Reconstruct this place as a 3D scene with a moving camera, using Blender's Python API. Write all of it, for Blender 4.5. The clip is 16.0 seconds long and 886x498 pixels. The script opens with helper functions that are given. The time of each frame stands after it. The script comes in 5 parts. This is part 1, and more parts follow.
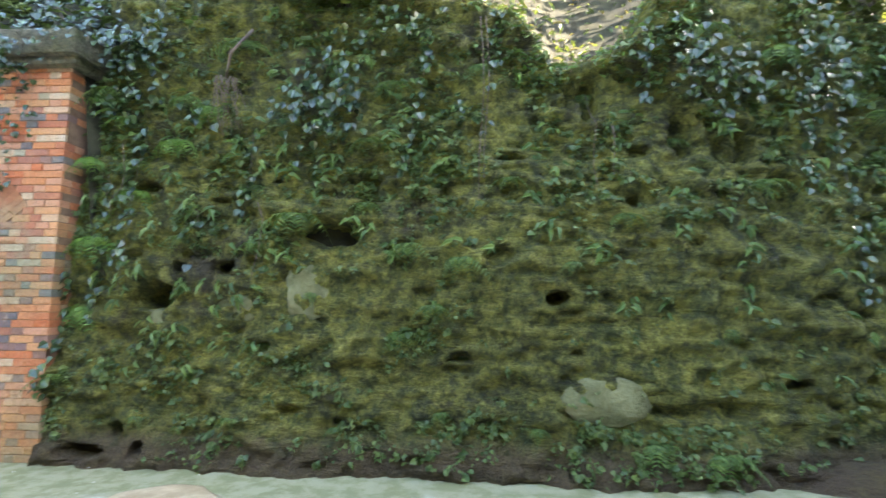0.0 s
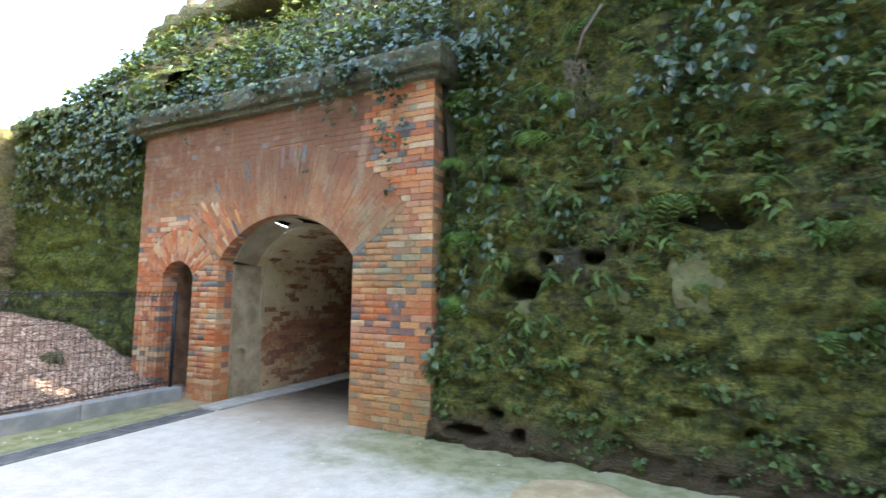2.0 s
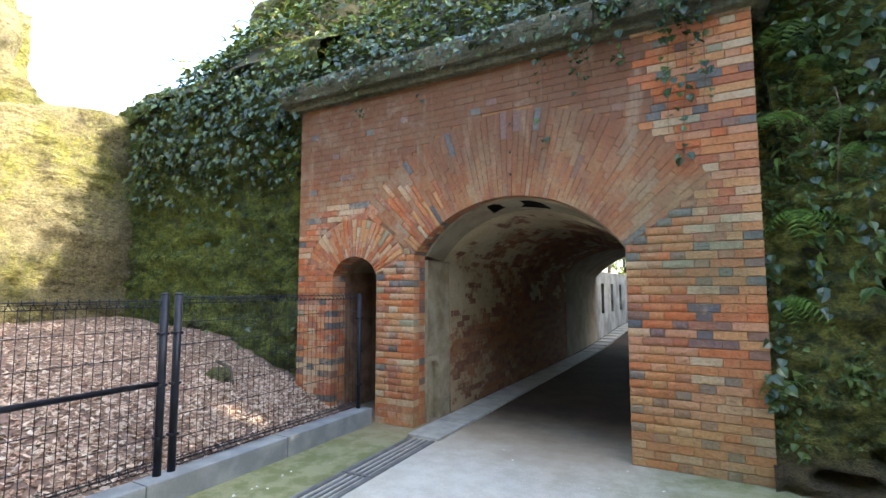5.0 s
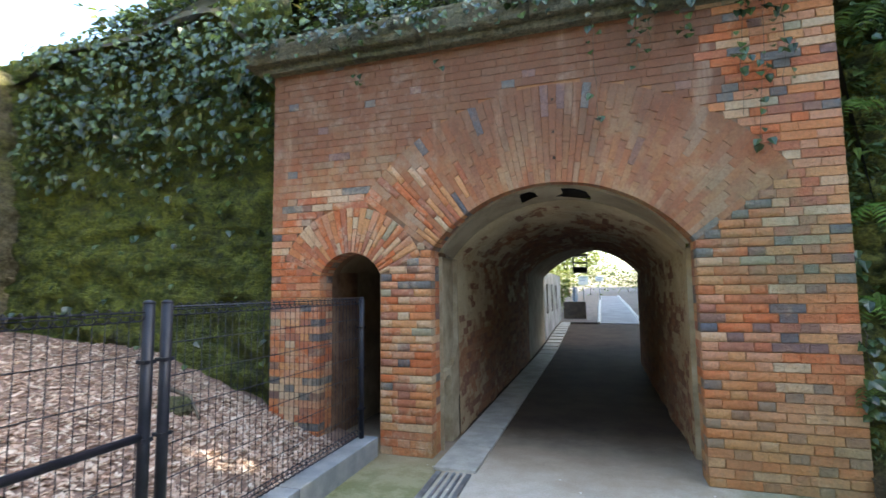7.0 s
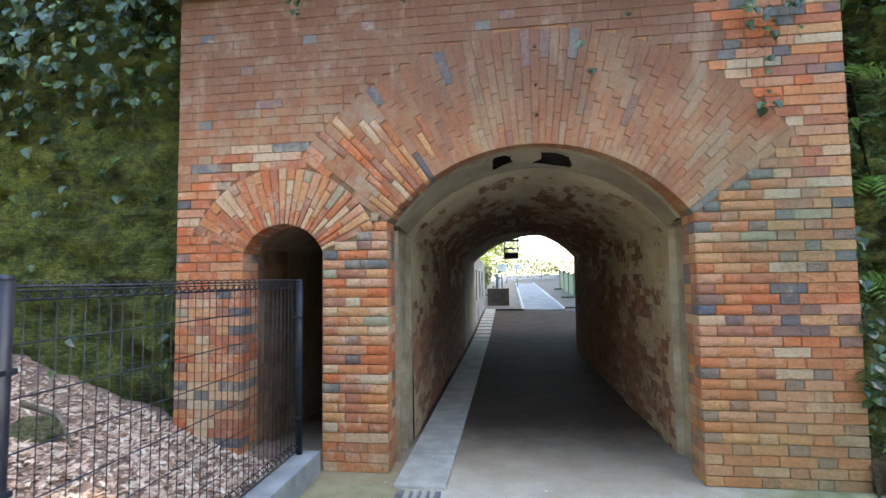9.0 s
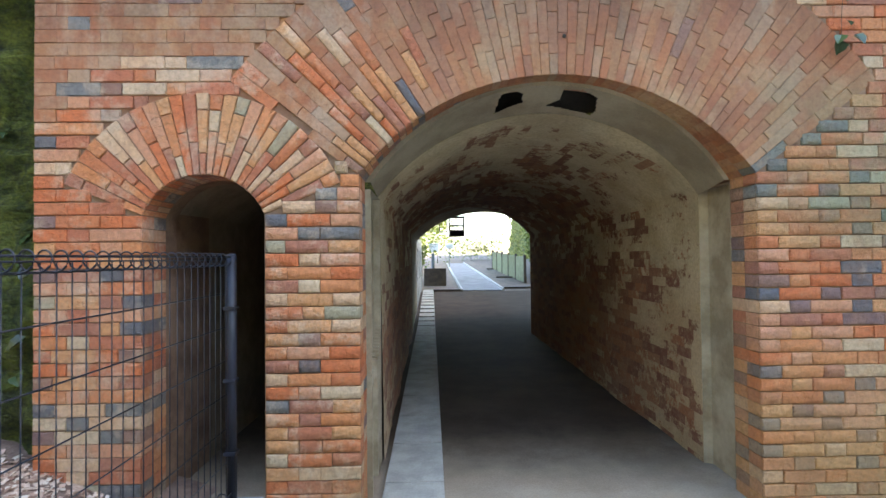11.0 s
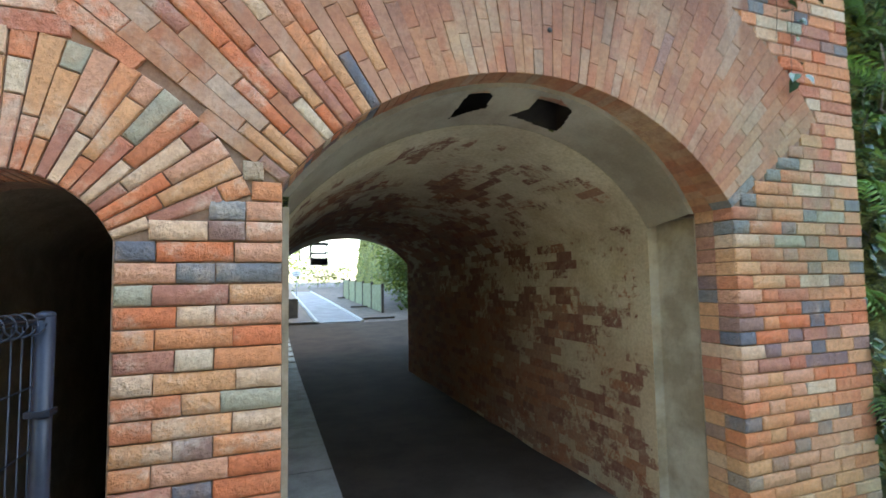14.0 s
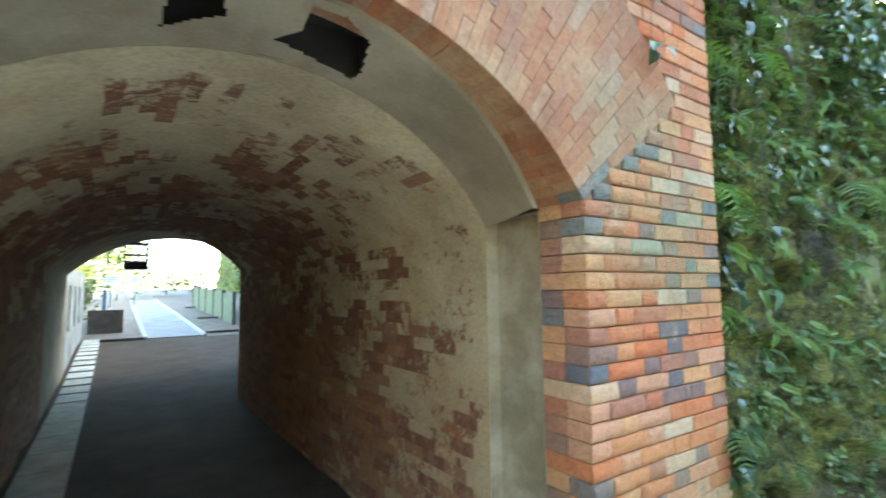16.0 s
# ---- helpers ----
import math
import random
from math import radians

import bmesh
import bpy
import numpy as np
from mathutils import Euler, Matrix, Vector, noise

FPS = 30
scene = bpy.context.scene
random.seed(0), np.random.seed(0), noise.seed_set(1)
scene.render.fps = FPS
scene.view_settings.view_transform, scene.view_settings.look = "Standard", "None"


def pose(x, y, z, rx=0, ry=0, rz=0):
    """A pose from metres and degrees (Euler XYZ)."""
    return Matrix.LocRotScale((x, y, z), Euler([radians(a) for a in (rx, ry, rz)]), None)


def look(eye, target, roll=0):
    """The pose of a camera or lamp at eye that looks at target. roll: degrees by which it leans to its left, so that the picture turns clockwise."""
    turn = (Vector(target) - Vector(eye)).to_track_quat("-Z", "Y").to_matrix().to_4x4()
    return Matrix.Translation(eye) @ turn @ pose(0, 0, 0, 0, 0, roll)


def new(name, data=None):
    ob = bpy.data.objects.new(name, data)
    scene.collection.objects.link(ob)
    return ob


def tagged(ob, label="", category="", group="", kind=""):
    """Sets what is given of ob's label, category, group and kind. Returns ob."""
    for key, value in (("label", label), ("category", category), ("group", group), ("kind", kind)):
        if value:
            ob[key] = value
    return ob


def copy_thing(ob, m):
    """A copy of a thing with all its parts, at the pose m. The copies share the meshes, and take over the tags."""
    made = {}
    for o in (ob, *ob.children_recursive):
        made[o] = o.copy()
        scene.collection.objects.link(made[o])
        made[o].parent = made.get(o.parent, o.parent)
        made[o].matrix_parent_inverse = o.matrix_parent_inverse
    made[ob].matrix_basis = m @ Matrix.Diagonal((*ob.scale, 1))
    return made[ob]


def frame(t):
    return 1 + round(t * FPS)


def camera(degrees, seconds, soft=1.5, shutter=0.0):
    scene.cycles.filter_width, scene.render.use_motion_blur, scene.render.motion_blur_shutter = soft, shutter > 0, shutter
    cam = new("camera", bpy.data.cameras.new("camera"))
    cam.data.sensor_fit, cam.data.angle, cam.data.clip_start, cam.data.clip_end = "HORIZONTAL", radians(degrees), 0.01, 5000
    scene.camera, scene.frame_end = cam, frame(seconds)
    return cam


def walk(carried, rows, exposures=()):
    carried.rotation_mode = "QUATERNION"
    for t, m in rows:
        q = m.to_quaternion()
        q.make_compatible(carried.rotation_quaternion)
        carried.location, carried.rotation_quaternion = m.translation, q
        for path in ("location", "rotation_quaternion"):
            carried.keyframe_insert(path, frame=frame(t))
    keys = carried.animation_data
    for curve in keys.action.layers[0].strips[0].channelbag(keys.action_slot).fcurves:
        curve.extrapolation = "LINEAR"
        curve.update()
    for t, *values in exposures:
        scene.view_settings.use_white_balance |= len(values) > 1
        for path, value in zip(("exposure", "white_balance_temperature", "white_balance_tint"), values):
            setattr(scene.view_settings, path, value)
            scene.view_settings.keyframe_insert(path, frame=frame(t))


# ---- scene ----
cam = camera(85.4, 16.0, soft=1.5, shutter=0.4)
METRES, EYE, TILT, LEAN, TURN = 9.3, 1.43, 0.0, 0.0, 2.6
ROWS = [
    (0.0, 0.0, 0.0, 0.0, -0.03, 6.14, -0.24),
    (0.5, -0.0347, 0.0058, -0.0029, 5.47, 5.44, -0.4),
    (1.0, -0.0719, 0.0039, -0.0032, 13.4, 4.15, -0.56),
    (1.5, -0.1163, 0.0059, -0.0045, 20.43, 4.84, -0.59),
    (2.0, -0.1644, 0.0023, -0.0039, 23.54, 5.3, -0.63),
    (2.5, -0.2125, 0.0013, -0.0024, 27.47, 4.03, -0.48),
    (3.0, -0.2636, 0.0027, -0.003, 29.97, 5.64, -0.41),
    (3.5, -0.3101, 0.0015, -0.0013, 28.85, 5.22, -0.33),
    (4.0, -0.3544, 0.0056, -0.0028, 29.76, 5.46, -0.16),
    (6.5, -0.5537, 0.0331, 0.001, 18.19, 4.56, 0.49),
    (7.0, -0.5827, 0.0483, -0.0005, 15.21, 5.03, 0.63),
    (7.5, -0.6076, 0.0585, 0.0011, 7.18, 4.09, 0.73),
    (8.0, -0.6205, 0.0713, -0.0028, 5.76, 3.73, 0.87),
    (10.5, -0.6702, 0.1933, -0.0081, -0.82, 2.78, 0.62),
    (11.0, -0.6853, 0.2136, -0.0088, -3.98, 1.08, 0.61),
    (11.5, -0.6975, 0.2389, -0.0069, -7.06, 1.38, 0.61),
    (12.0, -0.7108, 0.2684, -0.004, -14.9, 3.45, 0.46),
    (12.5, -0.7264, 0.2876, -0.0017, -21.19, 4.62, 0.46),
    (13.0, -0.7307, 0.2939, 0.0012, -24.84, 5.02, 0.61),
    (13.5, -0.7323, 0.297, 0.0016, -25.52, 5.15, 0.77),
    (14.0, -0.7263, 0.3005, 0.0011, -22.55, 3.98, 1.0),
    (14.5, -0.7092, 0.3102, 0.0015, -19.84, 2.13, 1.14),
    (15.0, -0.6883, 0.3319, -0.0012, -22.82, 2.53, 1.13),
    (15.5, -0.6675, 0.3534, 0.0011, -28.76, 3.37, 0.91),
    (16.0, -0.6458, 0.3571, 0.0035, -36.92, 4.69, 0.69),
]
EXPOSURES = [(0.0, 4.25, 6800, 10), (0.6, 4.4, 6800, 10), (1.5, 4.0, 6800, 8), (3.5, 3.4, 6700, 6), (7.0, 3.3, 6550, 5), (8.0, 3.62, 6500, 5), (11.0, 3.75, 6600, 5), (12.5, 3.95, 6250, 1), (14.5, 3.9, 6250, 0), (16.0, 4.4, 6200, -6)]
walk(cam, [(t, pose(0, 0, EYE, TILT, LEAN, TURN) @ pose(METRES * x, METRES * y, METRES * z, 90 + pitch, roll, yaw)) for t, x, y, z, yaw, pitch, roll in ROWS], EXPOSURES)
# ---- world, sun, exposure ----
SUN_AZ, SUN_EL = 80.0, 30.0     # degrees: azimuth from +y towards +x, and elevation
world = bpy.data.worlds.new("world")
scene.world = world
world.use_nodes = True
wn = world.node_tree
sky = wn.nodes.new("ShaderNodeTexSky")
sky.sky_type, sky.sun_disc = "NISHITA", False
sky.sun_elevation, sky.sun_rotation = radians(SUN_EL), radians(SUN_AZ)
sky.dust_density, sky.ozone_density = 2.5, 1.0
bg = wn.nodes["Background"]
bg.inputs["Strength"].default_value = 0.15
wn.links.new(sky.outputs[0], bg.inputs["Color"])
sun_data = bpy.data.lights.new("sun", "SUN")
sun_data.energy, sun_data.angle, sun_data.color = 3.4, radians(0.6), (1.0, 0.9, 0.74)
sun = new("sun", sun_data)
a, e = radians(SUN_AZ), radians(SUN_EL)
sun_dir = Vector((math.sin(a) * math.cos(e), math.cos(a) * math.cos(e), math.sin(e)))
sun.matrix_world = look(sun_dir * 60, (0, 0, 0))

# ---- material helpers ----
def mat(name):
    m = bpy.data.materials.new(name)
    m.use_nodes = True
    nt = m.node_tree
    return m, nt, nt.nodes["Principled BSDF"]


def node(nt, kind, **values):
    n = nt.nodes.new("ShaderNode" + kind)
    for key, v in values.items():
        n.inputs[key.replace("_", " ")].default_value = v
    return n


def coords(nt, scale=(1, 1, 1)):
    g = nt.nodes.new("ShaderNodeNewGeometry")
    mp = nt.nodes.new("ShaderNodeMapping")
    mp.inputs["Scale"].default_value = scale
    nt.links.new(g.outputs["Position"], mp.inputs["Vector"])
    return mp.outputs[0]


def noise_tex(nt, scale, detail=4, rough=0.6, at=None, dist=0.0):
    n = node(nt, "TexNoise", Scale=scale, Detail=detail, Roughness=rough, Distortion=dist)
    nt.links.new(at or coords(nt), n.inputs["Vector"])
    return n.outputs["Fac"]


def ramp(nt, fac, stops, constant=False):
    r = nt.nodes.new("ShaderNodeValToRGB")
    el = r.color_ramp.elements
    if constant:
        r.color_ramp.interpolation = "CONSTANT"
    while len(el) < len(stops):
        el.new(0.5)
    for i, (p, c) in enumerate(stops):
        el[i].position = p
        el[i].color = (*c, 1) if len(c) == 3 else c
    nt.links.new(fac, r.inputs[0])
    return r.outputs[0]


def mix(nt, fac, c1, c2, kind="MIX"):
    m = nt.nodes.new("ShaderNodeMix")
    m.data_type, m.blend_type = "RGBA", kind
    for sock, v in ((m.inputs[0], fac), (m.inputs[6], c1), (m.inputs[7], c2)):
        if isinstance(v, (int, float)):
            sock.default_value = v
        elif isinstance(v, tuple):
            sock.default_value = (*v, 1)
        else:
            nt.links.new(v, sock)
    return m.outputs[2]


def maths(nt, op, x, y=0.0, clamp=False):
    m = nt.nodes.new("ShaderNodeMath")
    m.operation, m.use_clamp = op, clamp
    for sock, v in ((m.inputs[0], x), (m.inputs[1], y)):
        if isinstance(v, (int, float)):
            sock.default_value = v
        else:
            nt.links.new(v, sock)
    return m.outputs[0]


def step(nt, fac, lo, hi):
    r = nt.nodes.new("ShaderNodeMapRange")
    r.interpolation_type = "SMOOTHSTEP"
    nt.links.new(fac, r.inputs[0])
    r.inputs[1].default_value, r.inputs[2].default_value = lo, hi
    return r.outputs[0]


def bump(nt, bsdf, height, strength=0.4, distance=0.01):
    b = node(nt, "Bump", Strength=strength, Distance=distance)
    nt.links.new(height, b.inputs["Height"])
    nt.links.new(b.outputs[0], bsdf.inputs["Normal"])


def axis(nt, which):
    g = nt.nodes.new("ShaderNodeNewGeometry")
    s = nt.nodes.new("ShaderNodeSeparateXYZ")
    nt.links.new(g.outputs["Position"], s.inputs[0])
    return s.outputs[which]


def piece_random(nt):
    o = nt.nodes.new("ShaderNodeObjectInfo")
    g = nt.nodes.new("ShaderNodeNewGeometry")
    return maths(nt, "FRACT", maths(nt, "ADD", maths(nt, "MULTIPLY", o.outputs["Random"], 7.31), g.outputs["Random Per Island"]))


def simple(name, c1, c2, scale=6.0, rough=0.8, metal=0.0, bump_s=0.3, fine=60.0, bdist=0.006):
    m, nt, b = mat(name)
    n1 = noise_tex(nt, scale, 5)
    n2 = noise_tex(nt, fine, 3)
    col = mix(nt, step(nt, n1, 0.35, 0.65), c1, c2)
    col = mix(nt, 0.35, col, ramp(nt, n2, [(0.3, (0.55, 0.55, 0.55)), (0.7, (1, 1, 1))]), "MULTIPLY")
    nt.links.new(col, b.inputs["Base Color"])
    b.inputs["Roughness"].default_value, b.inputs["Metallic"].default_value = rough, metal
    bump(nt, b, n2, bump_s, bdist)
    return m


# ---- materials ----
def brick_material(name, wash, burnt=False):
    m, nt, b = mat(name)
    r = piece_random(nt)
    stops = [(0.0, (0.43, 0.12, 0.042)), (0.14, (0.45, 0.175, 0.07)), (0.28, (0.35, 0.115, 0.058)), (0.40, (0.46, 0.225, 0.10)), (0.52, (0.41, 0.135, 0.055)),
             (0.62, (0.47, 0.30, 0.185)), (0.72, (0.30, 0.12, 0.075)), (0.80, (0.44, 0.21, 0.12)), (0.93, (0.45, 0.33, 0.22)), (0.975, (0.29, 0.25, 0.17))]
    if burnt:
        stops = [(0.0, (0.10, 0.095, 0.105)), (0.3, (0.17, 0.10, 0.09)), (0.55, (0.14, 0.13, 0.125)), (0.8, (0.21, 0.115, 0.085))]
    base = ramp(nt, r, stops, True)
    big = noise_tex(nt, 1.3, 5, 0.65)
    fine = noise_tex(nt, 45, 5, 0.7)
    mid = noise_tex(nt, 9, 4)
    base = mix(nt, maths(nt, "MULTIPLY", step(nt, mid, 0.45, 0.75), 0.2 if burnt else 0.4), base, (0.45, 0.22, 0.10))
    if wash:
        base = mix(nt, 0.5, base, mix(nt, step(nt, big, 0.35, 0.65), (0.30, 0.115, 0.045), (0.37, 0.17, 0.075)))
        tan = step(nt, noise_tex(nt, 2.4, 5, 0.65), 0.48, 0.66)
        base = mix(nt, maths(nt, "MULTIPLY", tan, 0.55), base, (0.45, 0.31, 0.17))
        rust = step(nt, noise_tex(nt, 3.4, 5, 0.65, coords(nt, (1, 1, 0.8))), 0.55, 0.7)
        base = mix(nt, maths(nt, "MULTIPLY", rust, 0.5), base, (0.25, 0.085, 0.035))
        # water stain below the cornice, deepened in colour for the overhang's shade
        wet_shade = step(nt, maths(nt, "ADD", axis(nt, 2), maths(nt, "MULTIPLY", noise_tex(nt, 1.8, 5, 0.7, coords(nt, (2, 1, 0.3))), 1.2)), 2.75, 3.75)
        base = mix(nt, maths(nt, "MULTIPLY", wet_shade, 0.8), base, (0.15, 0.06, 0.03))
        streak = noise_tex(nt, 3.0, 4, 0.6, coords(nt, (2.2, 1, 0.35)))
        base = mix(nt, maths(nt, "MULTIPLY", step(nt, streak, 0.52, 0.75), 0.45), base, (0.48, 0.34, 0.23))
    # rain-washed ochre film, most of it on the foot of the east pier
    x, z = axis(nt, 0), axis(nt, 2)
    ochre = maths(nt, "MULTIPLY", step(nt, x, -4.95, -4.6), maths(nt, "SUBTRACT", 1.0, step(nt, maths(nt, "ADD", z, maths(nt, "MULTIPLY", big, 1.4)), 0.9, 1.7)))
    base = mix(nt, maths(nt, "MULTIPLY", ochre, 0.5), base, (0.36, 0.215, 0.085))
    soot = step(nt, noise_tex(nt, 2.1, 6, 0.7, coords(nt, (1, 1, 0.6))), 0.52, 0.72)
    base = mix(nt, maths(nt, "MULTIPLY", soot, 0.45), base, (0.20, 0.085, 0.04))
    # algae on the upper east pier and low down near the ground line, with outlines of its own
    x, z = axis(nt, 0), axis(nt, 2)
    east = maths(nt, "MULTIPLY", step(nt, x, -4.9, -4.3), maths(nt, "MULTIPLY", step(nt, z, 1.2, 1.6), maths(nt, "SUBTRACT", 1.0, step(nt, z, 2.0, 2.6))))
    low = maths(nt, "SUBTRACT", 1.0, step(nt, z, 0.05, 0.55))
    alg = maths(nt, "MULTIPLY", maths(nt, "ADD", maths(nt, "MULTIPLY", east, 0.9), maths(nt, "MULTIPLY", low, 0.8)), step(nt, big, 0.4, 0.62), True)
    base = mix(nt, maths(nt, "MULTIPLY", alg, 0.62), base, (0.17, 0.19, 0.10))
    west_pier = maths(nt, "MULTIPLY", maths(nt, "SUBTRACT", 1.0, step(nt, x, -7.0, -6.6)), 0.10)
    lime = step(nt, maths(nt, "ADD", noise_tex(nt, 4.5, 7, 0.72), west_pier), 0.58, 0.74)
    base = mix(nt, maths(nt, "MULTIPLY", lime, 0.22 if wash else 0.4), base, (0.50, 0.42, 0.33))
    # plain bricks lifted in colour to stand in for light bounced off the path
    if not wash:
        base = mix(nt, 1.0, base, (1.36, 1.34, 1.28), "MULTIPLY")
    base = mix(nt, 0.6, base, ramp(nt, fine, [(0.28, (0.45, 0.42, 0.4)), (0.6, (1, 1, 1))]), "MULTIPLY")
    nt.links.new(base, b.inputs["Base Color"])
    b.inputs["Roughness"].default_value = 0.78
    pits = noise_tex(nt, 22, 6, 0.75)
    bump(nt, b, maths(nt, "ADD", maths(nt, "ADD", fine, maths(nt, "MULTIPLY", mid, 1.2)), maths(nt, "MULTIPLY", pits, 2.0)), 0.5 if wash else 0.85, 0.007 if wash else 0.012)
    return m


M_BRICK = brick_material("old_brick", False)
M_WASH = brick_material("weathered_brick", True)
M_BURNT = brick_material("burnt_brick", False, True)


def mortar_material():
    m, nt, b = mat("mortar")
    n1, n2 = noise_tex(nt, 5, 5), noise_tex(nt, 70, 3)
    plain = mix(nt, step(nt, n1, 0.35, 0.65), (0.17, 0.095, 0.055), (0.30, 0.185, 0.115))
    red = mix(nt, step(nt, n1, 0.35, 0.65), (0.29, 0.11, 0.048), (0.36, 0.18, 0.08))
    up = maths(nt, "MULTIPLY", step(nt, axis(nt, 2), 2.0, 2.3), maths(nt, "SUBTRACT", 1.0, step(nt, axis(nt, 0), -4.7, -4.4)))
    col = mix(nt, up, plain, red)
    pier = maths(nt, "MULTIPLY", step(nt, axis(nt, 0), -4.95, -4.6), maths(nt, "SUBTRACT", 1.0, step(nt, axis(nt, 2), 0.7, 2.2)))
    col = mix(nt, maths(nt, "MULTIPLY", pier, 0.8), col, mix(nt, step(nt, n1, 0.35, 0.65), (0.28, 0.15, 0.06), (0.38, 0.24, 0.10)))
    col = mix(nt, 0.4, col, ramp(nt, n2, [(0.3, (0.55, 0.55, 0.55)), (0.7, (1, 1, 1))]), "MULTIPLY")
    nt.links.new(col, b.inputs["Base Color"])
    b.inputs["Roughness"].default_value = 0.95
    bump(nt, b, n2, 0.6, 0.006)
    return m


M_MORTAR = mortar_material()


def stone_moss(name, stone1, stone2, moss_lo, moss_hi, amount, foot=0.0):
    m, nt, b = mat(name)
    big, mid, fine = noise_tex(nt, 0.9, 5, 0.6), noise_tex(nt, 7, 6, 0.7), noise_tex(nt, 55, 4, 0.7)
    st = mix(nt, step(nt, mid, 0.3, 0.7), stone1, stone2)
    ms = mix(nt, step(nt, mid, 0.35, 0.65), moss_lo, moss_hi)
    cov = step(nt, maths(nt, "ADD", maths(nt, "MULTIPLY", big, 0.7), maths(nt, "MULTIPLY", mid, 0.35)), 0.66 - amount, 0.86 - amount)
    col = mix(nt, cov, st, ms)
    clump = noise_tex(nt, 19, 5, 0.7)
    bed = noise_tex(nt, 8, 6, 0.7, coords(nt, (0.8, 0.8, 3.2)))
    col = mix(nt, 0.8, col, ramp(nt, bed, [(0.33, (0.34, 0.31, 0.27)), (0.46, (1, 1, 1))]), "MULTIPLY")
    col = mix(nt, 0.8, col, ramp(nt, clump, [(0.36, (0.36, 0.38, 0.34)), (0.58, (1, 1, 1))]), "MULTIPLY")
    patch = noise_tex(nt, 0.55, 4, 0.6)
    col = mix(nt, 0.55, col, ramp(nt, patch, [(0.36, (0.5, 0.52, 0.45)), (0.6, (1, 1, 1))]), "MULTIPLY")
    earth = maths(nt, "SUBTRACT", 1.0, step(nt, maths(nt, "ADD", axis(nt, 2), maths(nt, "MULTIPLY", mid, -0.5)), -0.12, 0.12))
    col = mix(nt, maths(nt, "MULTIPLY", earth, foot), col, (0.13, 0.08, 0.042))
    col = mix(nt, 0.7, col, ramp(nt, fine, [(0.3, (0.28, 0.28, 0.28)), (0.6, (1, 1, 1))]), "MULTIPLY")
    nt.links.new(col, b.inputs["Base Color"])
    b.inputs["Roughness"].default_value = 0.95
    bump(nt, b, maths(nt, "ADD", fine, maths(nt, "ADD", maths(nt, "MULTIPLY", mid, 2.5), maths(nt, "ADD", maths(nt, "MULTIPLY", clump, 1.5), maths(nt, "MULTIPLY", bed, 2.5)))), 1.0, 0.06)
    return m


M_CLIFF = stone_moss("mossy_mudstone", (0.09, 0.065, 0.03), (0.20, 0.155, 0.075), (0.10, 0.12, 0.02), (0.46, 0.42, 0.08), 0.34, 0.85)
# shaded copy of the mudstone: same moss, darker and greener for its shade
M_CLIFF_SHADE = stone_moss("shaded_mossy_mudstone", (0.06, 0.05, 0.025), (0.13, 0.11, 0.05), (0.10, 0.15, 0.02), (0.33, 0.37, 0.05), 0.34, 0.6)
# lit copy of the rock, brightened and yellowed as if sunlight fell on it
M_CLIFF_LIT = stone_moss("sunlit_mossy_mudstone", (0.34, 0.28, 0.15), (0.46, 0.39, 0.22), (0.25, 0.26, 0.055), (0.42, 0.39, 0.09), 0.2)
M_CORNICE = stone_moss("mossy_cornice", (0.36, 0.32, 0.2), (0.48, 0.43, 0.28), (0.15, 0.165, 0.045), (0.26, 0.26, 0.085), 0.16)
M_ROCK = simple("bare_rock", (0.36, 0.27, 0.15), (0.50, 0.39, 0.24), 5, 0.9, 0, 0.6, 30, 0.012)
M_STONE = simple("pale_boulder", (0.12, 0.118, 0.045), (0.20, 0.19, 0.085), 5, 0.95, 0, 0.9, 28, 0.025)
M_SOIL = simple("bank_soil", (0.022, 0.02, 0.009), (0.05, 0.045, 0.018), 4, 0.95, 0, 0.8, 40, 0.02)


